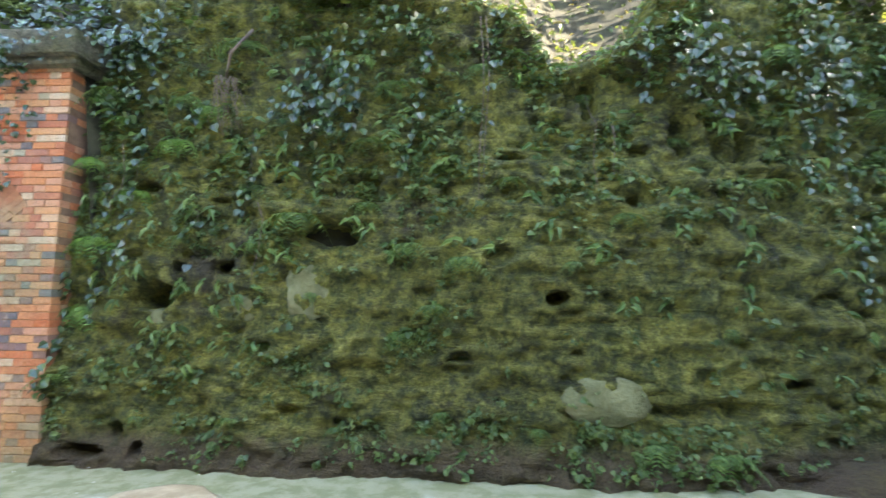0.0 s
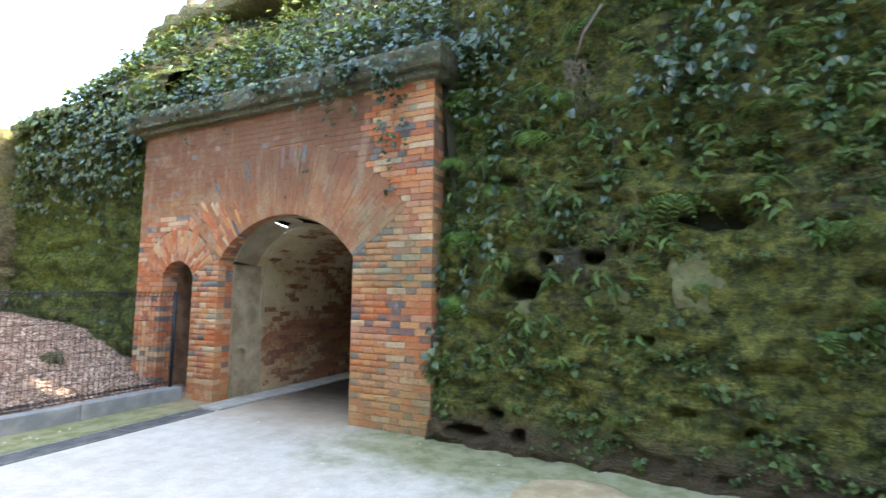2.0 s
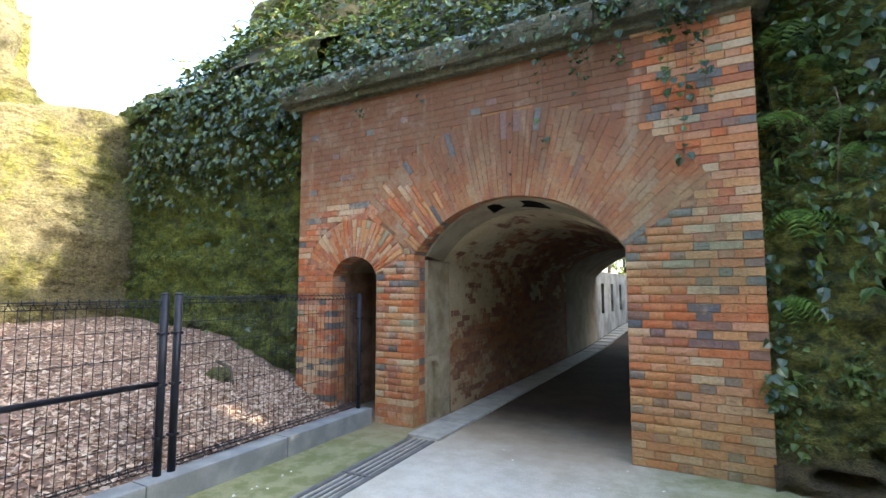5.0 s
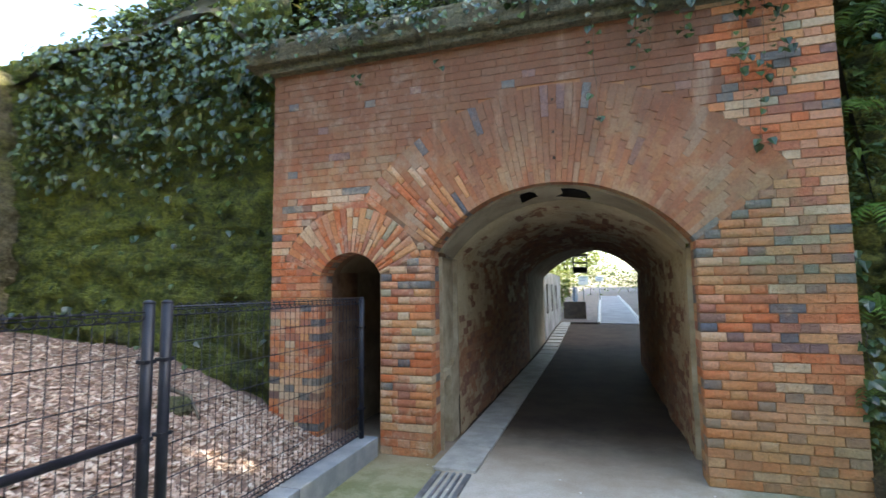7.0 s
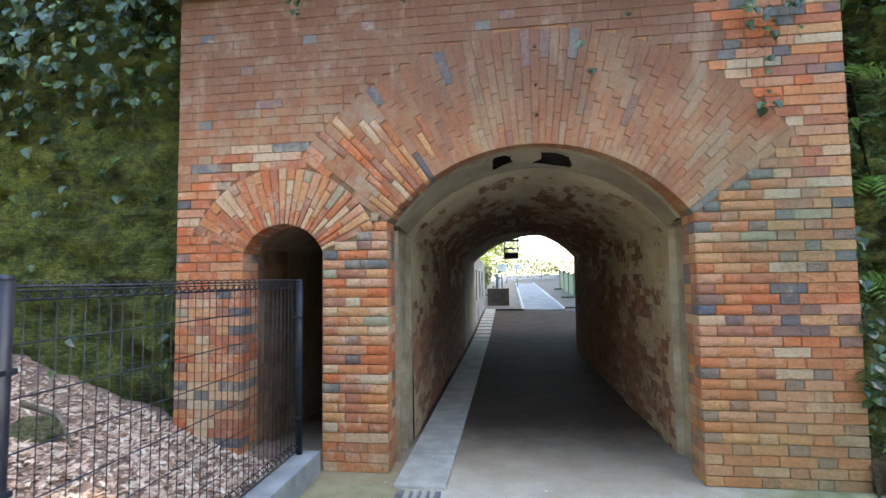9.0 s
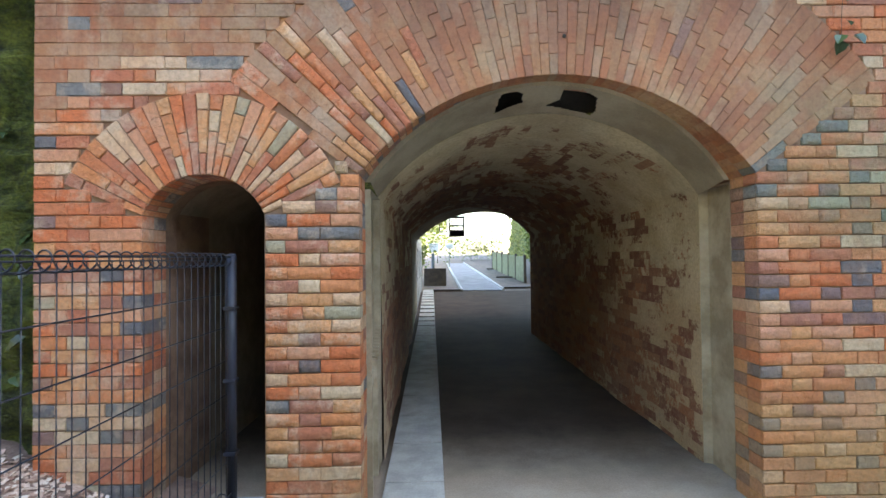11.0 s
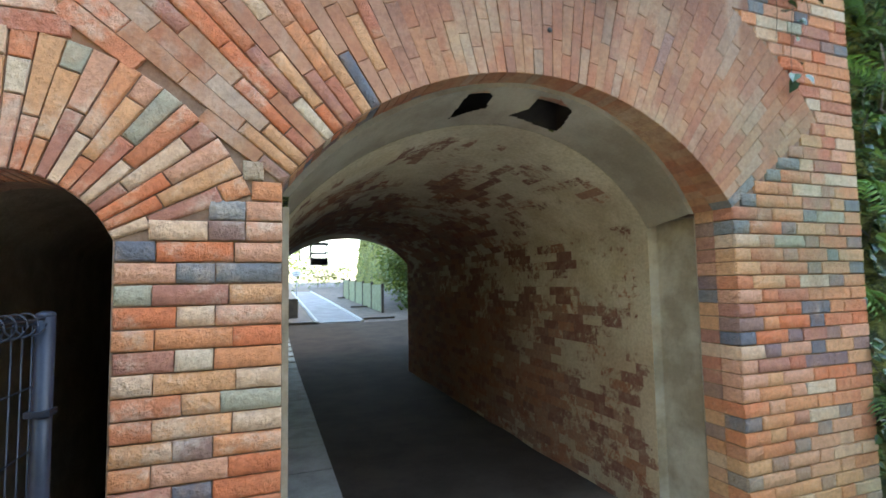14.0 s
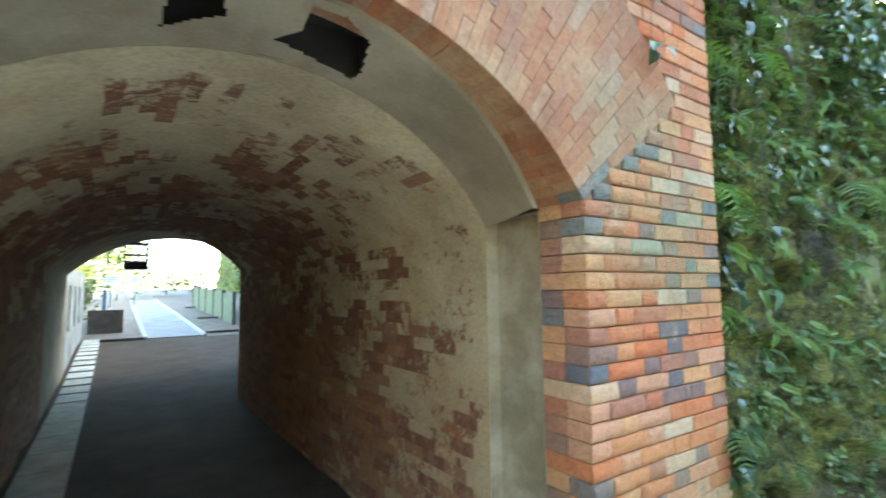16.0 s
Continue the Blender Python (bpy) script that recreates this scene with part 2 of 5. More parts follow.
def floor_material():
    m, nt, b = mat("worn_concrete")
    big, mid, fine = noise_tex(nt, 0.7, 5, 0.6), noise_tex(nt, 5, 6, 0.65), noise_tex(nt, 80, 3, 0.7)
    col = mix(nt, step(nt, mid, 0.35, 0.65), (0.52, 0.48, 0.41), (0.62, 0.58, 0.51))
    y, x = axis(nt, 1), axis(nt, 0)
    # moss film along the foot of the rock and beside the drain, darkened earth inside the bore
    wob = maths(nt, "MULTIPLY", maths(nt, "SUBTRACT", noise_tex(nt, 1.6, 5, 0.7), 0.5), 1.6)
    edge = maths(nt, "ADD", y, wob)
    out = maths(nt, "SUBTRACT", 1.0, step(nt, y, 4.3, 4.5))
    film = maths(nt, "MULTIPLY", maths(nt, "MULTIPLY", step(nt, edge, 2.9, 3.7), out), step(nt, maths(nt, "ADD", x, wob), -5.2, -3.9))
    drain_side = maths(nt, "MULTIPLY", maths(nt, "SUBTRACT", 1.0, step(nt, x, -6.72, -6.6)), out)
    film = maths(nt, "ADD", maths(nt, "MULTIPLY", film, 0.85), maths(nt, "MULTIPLY", drain_side, 0.9), True)
    col = mix(nt, film, col, mix(nt, step(nt, mid, 0.4, 0.6), (0.17, 0.18, 0.06), (0.27, 0.27, 0.14)))
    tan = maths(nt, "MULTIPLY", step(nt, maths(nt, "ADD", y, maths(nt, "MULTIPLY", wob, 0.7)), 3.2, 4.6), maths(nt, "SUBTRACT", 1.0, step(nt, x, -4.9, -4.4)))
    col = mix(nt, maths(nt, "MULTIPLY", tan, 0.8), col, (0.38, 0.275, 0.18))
    # dark earth tone, lowered further to stand in for the bore's shade
    bore_earth_shade = step(nt, maths(nt, "ADD", y, maths(nt, "MULTIPLY", wob, 0.6)), 3.9, 5.6)
    col = mix(nt, maths(nt, "MULTIPLY", bore_earth_shade, 0.95), col, mix(nt, step(nt, noise_tex(nt, 2.2, 6, 0.7), 0.35, 0.65), (0.032, 0.02, 0.0135), (0.055, 0.036, 0.025)))
    col = mix(nt, 0.3, col, ramp(nt, big, [(0.3, (0.7, 0.7, 0.7)), (0.65, (1, 1, 1))]), "MULTIPLY")
    col = mix(nt, 0.35, col, ramp(nt, fine, [(0.3, (0.5, 0.5, 0.5)), (0.6, (1, 1, 1))]), "MULTIPLY")
    nt.links.new(col, b.inputs["Base Color"])
    b.inputs["Roughness"].default_value = 0.9
    b.inputs["Specular IOR Level"].default_value = 0.06
    bump(nt, b, maths(nt, "ADD", fine, mid), 0.25, 0.006)
    return m


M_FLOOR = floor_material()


def bore_material():
    """Lime plaster that has come away brick by brick from the courses under it."""
    m, nt, b = mat("flaking_plaster")
    fine = noise_tex(nt, 50, 4)
    pl = mix(nt, step(nt, noise_tex(nt, 3, 5), 0.3, 0.7), (0.50, 0.385, 0.225), (0.65, 0.54, 0.35))
    smoke = step(nt, noise_tex(nt, 1.1, 5, 0.65), 0.48, 0.68)
    pl = mix(nt, maths(nt, "MULTIPLY", smoke, 0.45), pl, (0.30, 0.23, 0.15))
    g = nt.nodes.new("ShaderNodeTexCoord")
    uv = nt.nodes.new("ShaderNodeSeparateXYZ")
    nt.links.new(g.outputs["UV"], uv.inputs[0])
    row = maths(nt, "FLOOR", maths(nt, "DIVIDE", uv.outputs[1], 0.068))
    shift = maths(nt, "MULTIPLY", maths(nt, "FRACT", maths(nt, "MULTIPLY", row, 0.37)), 0.23)
    col_no = maths(nt, "FLOOR", maths(nt, "DIVIDE", maths(nt, "ADD", uv.outputs[0], shift), 0.205))
    cell = nt.nodes.new("ShaderNodeCombineXYZ")
    nt.links.new(maths(nt, "MULTIPLY", col_no, 0.205), cell.inputs[0])
    nt.links.new(maths(nt, "MULTIPLY", row, 0.068), cell.inputs[1])
    white = nt.nodes.new("ShaderNodeTexWhiteNoise")
    nt.links.new(cell.outputs[0], white.inputs["Vector"])
    lone = white.outputs["Value"]
    brick = ramp(nt, lone, [(0.0, (0.27, 0.095, 0.04)), (0.35, (0.36, 0.15, 0.065)), (0.6, (0.33, 0.17, 0.09)), (0.85, (0.22, 0.09, 0.05))])
    brick = mix(nt, maths(nt, "MULTIPLY", step(nt, noise_tex(nt, 14, 5, 0.7), 0.45, 0.7), 0.5), brick, (0.40, 0.26, 0.15))
    patch = noise_tex(nt, 1.9, 4, 0.6, cell.outputs[0])
    y, z = axis(nt, 1), axis(nt, 2)
    inner = maths(nt, "MULTIPLY", maths(nt, "ADD", step(nt, y, 4.8, 6.2), step(nt, y, 5.8, 8.4)), 0.105)
    low = maths(nt, "MULTIPLY", maths(nt, "SUBTRACT", 1.0, step(nt, z, 1.15, 1.4)), 0.10)
    lip = maths(nt, "MULTIPLY", maths(nt, "SUBTRACT", 1.0, step(nt, y, 4.7, 5.0)), -0.2)
    f = maths(nt, "ADD", maths(nt, "ADD", patch, maths(nt, "MULTIPLY", lone, 0.16)), maths(nt, "ADD", inner, maths(nt, "ADD", low, lip)))
    f = maths(nt, "ADD", f, maths(nt, "MULTIPLY", noise_tex(nt, 13, 6, 0.8), 0.62))
    bare = step(nt, f, 0.985, 1.05)
    damp = maths(nt, "MULTIPLY", maths(nt, "SUBTRACT", 1.0, step(nt, maths(nt, "ADD", z, noise_tex(nt, 2.0, 5, 0.65)), 1.3, 1.9)), 0.5)
    pl = mix(nt, damp, pl, (0.40, 0.235, 0.115))
    col = mix(nt, bare, pl, brick)
    col = mix(nt, 0.5, col, ramp(nt, fine, [(0.3, (0.5, 0.48, 0.45)), (0.6, (1, 1, 1))]), "MULTIPLY")
    nt.links.new(col, b.inputs["Base Color"])
    b.inputs["Roughness"].default_value = 0.9
    bump(nt, b, maths(nt, "SUBTRACT", maths(nt, "ADD", maths(nt, "MULTIPLY", fine, 0.4), maths(nt, "MULTIPLY", lone, 0.25)), maths(nt, "MULTIPLY", bare, 1.5)), 0.5, 0.008)
    return m


M_BORE = bore_material()
M_BAND = simple("smooth_render", (0.255, 0.20, 0.13), (0.37, 0.305, 0.21), 3, 0.85, 0, 0.2, 70)
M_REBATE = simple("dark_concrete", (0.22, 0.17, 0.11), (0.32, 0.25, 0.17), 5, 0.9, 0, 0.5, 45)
M_JAMB = simple("jamb_concrete", (0.28, 0.215, 0.13), (0.45, 0.37, 0.25), 4, 0.9, 0, 0.7, 30)
M_KERB = simple("kerb_concrete", (0.21, 0.225, 0.24), (0.31, 0.325, 0.335), 4, 0.85, 0, 0.2, 90)
M_COVER = simple("drain_cover_concrete", (0.33, 0.31, 0.27), (0.45, 0.42, 0.37), 5, 0.85, 0, 0.3, 70)
M_STEEL = simple("galvanised_steel", (0.20, 0.21, 0.22), (0.30, 0.31, 0.32), 8, 0.5, 0.6, 0.1, 60)
M_FENCE = simple("black_coated_steel", (0.012, 0.014, 0.022), (0.02, 0.022, 0.034), 10, 0.42, 0.0, 0.1, 90)
M_FENCE.node_tree.nodes["Principled BSDF"].inputs["Specular IOR Level"].default_value = 0.3
# near-black stand-in for the shade inside holes and slots
M_VOID_SHADE = simple("void_shade", (0.03, 0.024, 0.02), (0.05, 0.04, 0.03), 4, 0.95)
M_WOOD = simple("bark", (0.09, 0.07, 0.05), (0.17, 0.14, 0.10), 12, 0.9, 0, 0.6, 50)
M_ROOT = simple("root_fibre", (0.16, 0.11, 0.075), (0.26, 0.19, 0.13), 12, 0.9)


def leaf_material(name, c1, c2, c3, rough, trans=0.25):
    m, nt, b = mat(name)
    col = ramp(nt, piece_random(nt), [(0.0, c1), (0.45, c2), (0.9, c3)])
    col = mix(nt, 0.4, col, ramp(nt, noise_tex(nt, 40, 3), [(0.3, (0.6, 0.6, 0.6)), (0.6, (1, 1, 1))]), "MULTIPLY")
    nt.links.new(col, b.inputs["Base Color"])
    b.inputs["Roughness"].default_value = rough
    tr = nt.nodes.new("ShaderNodeBsdfTranslucent")
    nt.links.new(mix(nt, 0.5, col, (0.30, 0.34, 0.04)), tr.inputs["Color"])
    ms = nt.nodes.new("ShaderNodeMixShader")
    ms.inputs[0].default_value = trans
    nt.links.new(b.outputs[0], ms.inputs[1])
    nt.links.new(tr.outputs[0], ms.inputs[2])
    nt.links.new(ms.outputs[0], nt.nodes["Material Output"].inputs["Surface"])
    return m


M_IVY = leaf_material("ivy_leaf", (0.02, 0.038, 0.018), (0.038, 0.068, 0.026), (0.075, 0.115, 0.035), 0.26, 0.10)
M_FERN = leaf_material("fern_leaf", (0.06, 0.115, 0.032), (0.105, 0.18, 0.045), (0.18, 0.26, 0.06), 0.45, 0.3)
# lit copy of the fern leaf, sunlight carried by the lighter greens
M_FERN_LIT = leaf_material("sunlit_fern_leaf", (0.10, 0.20, 0.035), (0.15, 0.28, 0.05), (0.22, 0.34, 0.07), 0.45, 0.3)
M_HERB = leaf_material("herb_leaf", (0.04, 0.075, 0.02), (0.08, 0.13, 0.032), (0.15, 0.20, 0.05), 0.45, 0.28)
M_TREE = leaf_material("tree_leaf", (0.045, 0.075, 0.02), (0.08, 0.12, 0.028), (0.15, 0.17, 0.04), 0.45, 0.35)
M_DRY = leaf_material("dry_grass", (0.25, 0.17, 0.07), (0.35, 0.25, 0.11), (0.42, 0.32, 0.16), 0.7, 0.3)


def chip_material():
    m, nt, b = mat("bark_chip")
    col = ramp(nt, piece_random(nt), [(0.0, (0.22, 0.12, 0.08)), (0.3, (0.40, 0.26, 0.19)), (0.55, (0.52, 0.37, 0.28)), (0.8, (0.62, 0.48, 0.38)), (0.95, (0.60, 0.50, 0.40))])
    col = mix(nt, 0.5, col, ramp(nt, noise_tex(nt, 90, 3), [(0.3, (0.5, 0.5, 0.5)), (0.6, (1, 1, 1))]), "MULTIPLY")
    nt.links.new(col, b.inputs["Base Color"])
    b.inputs["Roughness"].default_value = 0.85
    return m


M_CHIP = chip_material()
# ---- mesh helpers ----
rng = random.Random(7)
nrg = np.random.default_rng(5)


def add(name, verts, faces, material, parent=None, label="", smooth=False):
    me = bpy.data.meshes.new(name)
    me.from_pydata([tuple(v) for v in verts], [], [tuple(f) for f in faces])
    for mm in (material if isinstance(material, (list, tuple)) else [material]):
        me.materials.append(mm)
    if smooth:
        me.shade_smooth()
    ob = new(name, me)
    if parent is not None:
        ob.parent = parent
    if label:
        ob["label"] = label
    return ob


def part(name, bm, material, parent=None, label="", smooth=False):
    me = bpy.data.meshes.new(name)
    bm.normal_update()
    bm.to_mesh(me)
    bm.free()
    me.materials.append(material)
    if smooth:
        me.shade_smooth()
    ob = new(name, me)
    if parent is not None:
        ob.parent = parent
    if label:
        ob["label"] = label
    return ob


def empty(name, loc=(0, 0, 0), **tags):
    ob = new(name)
    ob.location = loc
    ob.empty_display_size = 0.1
    return tagged(ob, **tags)


def boxes(bm, lo, hi, bevel=0.0):
    c = [(p + q) / 2 for p, q in zip(lo, hi)]
    s = [abs(q - p) for p, q in zip(lo, hi)]
    got = bmesh.ops.create_cube(bm, size=1.0, matrix=Matrix.Translation(c) @ Matrix.Diagonal((*s, 1)))
    if bevel:
        vs = set(got["verts"])
        edges = [ed for ed in bm.edges if ed.verts[0] in vs and ed.verts[1] in vs]
        bmesh.ops.bevel(bm, geom=edges, offset=bevel, segments=2, profile=0.7, affect="EDGES")
    return bm


def box(name, lo, hi, material, parent=None, bevel=0.0, label=""):
    return part(name, boxes(bmesh.new(), lo, hi, bevel), material, parent, label)


def tube_data(points, radius, sides=6, taper=1.0):
    pts = [Vector(p) for p in points]
    verts, faces = [], []
    n = len(pts)
    for i, p in enumerate(pts):
        d = (pts[min(i + 1, n - 1)] - pts[max(i - 1, 0)]).normalized()
        up = Vector((0, 0, 1)) if abs(d.z) < 0.9 else Vector((1, 0, 0))
        s = d.cross(up).normalized()
        t = s.cross(d)
        r = radius * (1 + (taper - 1) * i / max(1, n - 1))
        for k in range(sides):
            an = 2 * math.pi * k / sides
            verts.append(p + r * (math.cos(an) * s + math.sin(an) * t))
    for i in range(n - 1):
        for k in range(sides):
            k2 = (k + 1) % sides
            faces.append((i * sides + k, i * sides + k2, (i + 1) * sides + k2, (i + 1) * sides + k))
    faces.append(tuple(range(sides))[::-1])
    faces.append(tuple((n - 1) * sides + k for k in range(sides)))
    return verts, faces


def join_data(items):
    verts, faces = [], []
    for v, f in items:
        o = len(verts)
        verts += list(v)
        faces += [tuple(i + o for i in face) for face in f]
    return verts, faces


def tube(name, points, radius, material, parent=None, sides=6, taper=1.0, label=""):
    return add(name, *tube_data(points, radius, sides, taper), material, parent, label, True)


def smoothstep(lo, hi, v):
    k = min(1.0, max(0.0, (v - lo) / (hi - lo)))
    return k * k * (3 - 2 * k)


def steps(lo, hi, d):
    return [lo + (hi - lo) * i / round((hi - lo) / d) for i in range(round((hi - lo) / d) + 1)]


# ---- plan ----
FACE = 4.208                      # the portal's brick face
PX0, PX1, PTOP = -8.50, -3.74, 3.62
AX0, AX1, ASPR, ARISE = -6.83, -4.72, 1.785, 0.53
DX0, DX1, DSPR, DRISE = -7.95, -7.325, 1.585, 0.21


def arc(x0, x1, spring, rise, n):
    """Points of a segmental arch from x0 to x1, with its centre and radius."""
    h = (x1 - x0) / 2
    r = (h * h + rise * rise) / (2 * rise)
    cx, cz = (x0 + x1) / 2, spring + rise - r
    half = math.asin(h / r)
    return [(cx + r * math.sin(-half + 2 * half * i / n), cz + r * math.cos(-half + 2 * half * i / n)) for i in range(n + 1)], cx, cz, r, half


def section(x0, x1, spring, rise, n=24, foot=-0.12):
    return [(x0, foot)] + arc(x0, x1, spring, rise, n)[0] + [(x1, foot)]


def strip(name, sec0, y0, sec1, y1, material, parent=None, uv=False, rows=1, smooth=True, rough=0.0, skip=None, **tags):
    """A skin between two sections of equal count, seen from inside."""
    verts, faces = [], []
    n = len(sec0)
    for j in range(rows + 1):
        f = j / rows
        for p, q in zip(sec0, sec1):
            w = Vector((p[0] + (q[0] - p[0]) * f, y0 + (y1 - y0) * f, p[1] + (q[1] - p[1]) * f))
            if rough and 0 < j < rows:
                d = rough * noise.noise(w * 1.7) + rough * 0.4 * noise.noise(w * 6)
                w.x += d * (1 if w.x < (sec0[0][0] + sec0[-1][0]) / 2 else -1)
                w.z -= d if w.z > 1.9 else 0
            verts.append(w)
    for j in range(rows):
        for i in range(n - 1):
            k = j * n + i
            if not (skip and skip(j, i)):
                faces.append((k, k + n, k + n + 1, k + 1))
    ob = add(name, verts, faces, material, parent, "", smooth)
    if uv:
        lay = ob.data.uv_layers.new(name="UVMap")
        run = [0.0]
        for p, q in zip(sec0, sec0[1:]):
            run.append(run[-1] + math.hypot(q[0] - p[0], q[1] - p[1]))
        for poly in ob.data.polygons:
            for li in poly.loop_indices:
                vi = ob.data.loops[li].vertex_index
                lay.data[li].uv = (ob.data.vertices[vi].co.y, run[vi % n])
    return tagged(ob, **tags) if tags else ob


def wall_with_openings(name, x0, x1, z1, y, material, openings, parent=None, step_x=0.02):
    """A flat sheet in the x, z plane at y, cut by arched openings: columns from the ground to the top."""
    xs = sorted(set([x0, x1] + [round(x0 + step_x * i, 4) for i in range(1, int((x1 - x0) / step_x))] + [o[k] for o in openings for k in (0, 1)]))
    verts, faces = [], []
    for xa, xb in zip(xs, xs[1:]):
        lows = []
        for xx, side in ((xa, 1), (xb, -1)):
            low = 0.0
            for ox0, ox1, spr, rise in openings:
                if xa >= ox0 - 1e-6 and xb <= ox1 + 1e-6:
                    _, cx, cz, r, _ = arc(ox0, ox1, spr, rise, 2)
                    low = cz + math.sqrt(max(0.0, r * r - (xx - cx) ** 2))
            lows.append(low)
        o = len(verts)
        verts += [(xa, y, lows[0]), (xb, y, lows[1]), (xb, y, z1), (xa, y, z1)]
        faces.append((o, o + 1, o + 2, o + 3))
    return add(name, verts, faces, material, parent)


# ---- ground ----
def outside_z(y):
    return 0.22 * smoothstep(11.0, 18.0, y)


gx = [-60, -30, -18] + [-14 + 0.5 * i for i in range(45)] + [14, 30, 60]
gy = [-40, -15, -6] + [-3 + 0.5 * i for i in range(60)] + [30, 36, 45, 60, 80]
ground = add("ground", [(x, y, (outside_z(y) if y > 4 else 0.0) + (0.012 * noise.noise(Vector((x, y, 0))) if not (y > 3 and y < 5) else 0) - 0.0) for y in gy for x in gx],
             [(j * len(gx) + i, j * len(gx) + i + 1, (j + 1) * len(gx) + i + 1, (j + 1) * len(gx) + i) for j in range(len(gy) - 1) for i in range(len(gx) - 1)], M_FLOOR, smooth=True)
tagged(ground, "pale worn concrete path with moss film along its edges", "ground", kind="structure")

# ---- portal ----
portal = empty("tunnel_portal", (-6.12, FACE, 0), label="weathered red brick tunnel portal with arched mouth and small side doorway", category="tunnel portal")
OPEN = [(DX0, DX1, DSPR, DRISE), (AX0, AX1, ASPR, ARISE)]


def child(ob, parent):
    ob.parent = parent
    ob.matrix_parent_inverse = Matrix.Translation(-Vector(parent.location))
    return ob


child(wall_with_openings("mortar_bed", PX0 + 0.01, PX1 - 0.01, PTOP, FACE + 0.009, M_MORTAR, OPEN), portal)
for lo, hi in (((PX0 + 0.015, 0.0), (DX0 - 0.02, PTOP)), ((DX1 + 0.02, 0.0), (AX0 - 0.11, PTOP)), ((AX1 + 0.08, 0.0), (PX1 - 0.004, PTOP)), ((DX0 - 0.02, 1.9), (DX1 + 0.02, PTOP)), ((AX0 - 0.11, 2.42), (AX1 + 0.08, PTOP))):
    child(box("core", (lo[0], FACE + 0.012, lo[1]), (hi[0], 5.0, hi[1]), M_MORTAR), portal)
REV, BAND = FACE + 0.232, 4.80     # back of the brick reveal, back of the cement band
child(strip("arch_reveal", section(AX0 - 0.007, AX1 + 0.007, ASPR, ARISE + 0.005), FACE + 0.01, section(AX0 - 0.007, AX1 + 0.007, ASPR, ARISE + 0.005), REV, M_MORTAR), portal)
child(strip("doorway_reveal", section(DX0 - 0.007, DX1 + 0.007, DSPR, DRISE + 0.005, 12), FACE + 0.01, section(DX0 - 0.007, DX1 + 0.007, DSPR, DRISE + 0.005, 12), FACE + 0.35, M_MORTAR), portal)

# bricks: coursed field, the large ring and the small ring
_, ACX, ACZ, AR, AHALF = arc(AX0, AX1, ASPR, ARISE, 2)
_, DCX, DCZ, DR, DHALF = arc(DX0, DX1, DSPR, DRISE, 2)
ARING, DRING = 0.84, 0.43
COURSE = 0.069


def in_ring(x, z, cx, cz, r, half, ring, slack=0.0):
    dx, dz = x - cx, z - cz
    rr = math.hypot(dx, dz)
    return r - 0.5 < rr < r + ring + slack and abs(math.atan2(dx, dz)) < half + slack / rr


def taken(x, z):
    for ox0, ox1, spr, rise in OPEN:
        if ox0 < x < ox1:
            _, cx, cz, r, _ = arc(ox0, ox1, spr, rise, 2)
            if z < spr or math.hypot(x - cx, z - cz) < r:
                return True
    return in_ring(x, z, ACX, ACZ, AR, AHALF, ARING) or in_ring(x, z, DCX, DCZ, DR, DHALF, DRING)


def brick_solid(quad, depth, proud, cham=0.004):
    """A brick whose face is the quad (x, z) x 4, anticlockwise as seen from in front, with worn edges."""
    cx = sum(p[0] for p in quad) / 4
    cz = sum(p[1] for p in quad) / 4
    inner = [(p[0] + math.copysign(min(cham, abs(cx - p[0]) * 0.4), cx - p[0]), p[1] + math.copysign(min(cham, abs(cz - p[1]) * 0.4), cz - p[1])) for p in quad]
    v = [(p[0], FACE - proud, p[1]) for p in inner] + [(p[0], FACE - proud + cham * 1.2, p[1]) for p in quad] + [(p[0], FACE + depth, p[1]) for p in quad]
    f = [(0, 1, 2, 3)] + [(4 + i, 4 + (i + 1) % 4, (i + 1) % 4, i) for i in range(4)] + [(8 + i, 8 + (i + 1) % 4, 4 + (i + 1) % 4, 4 + i) for i in range(4)]
    return v, f


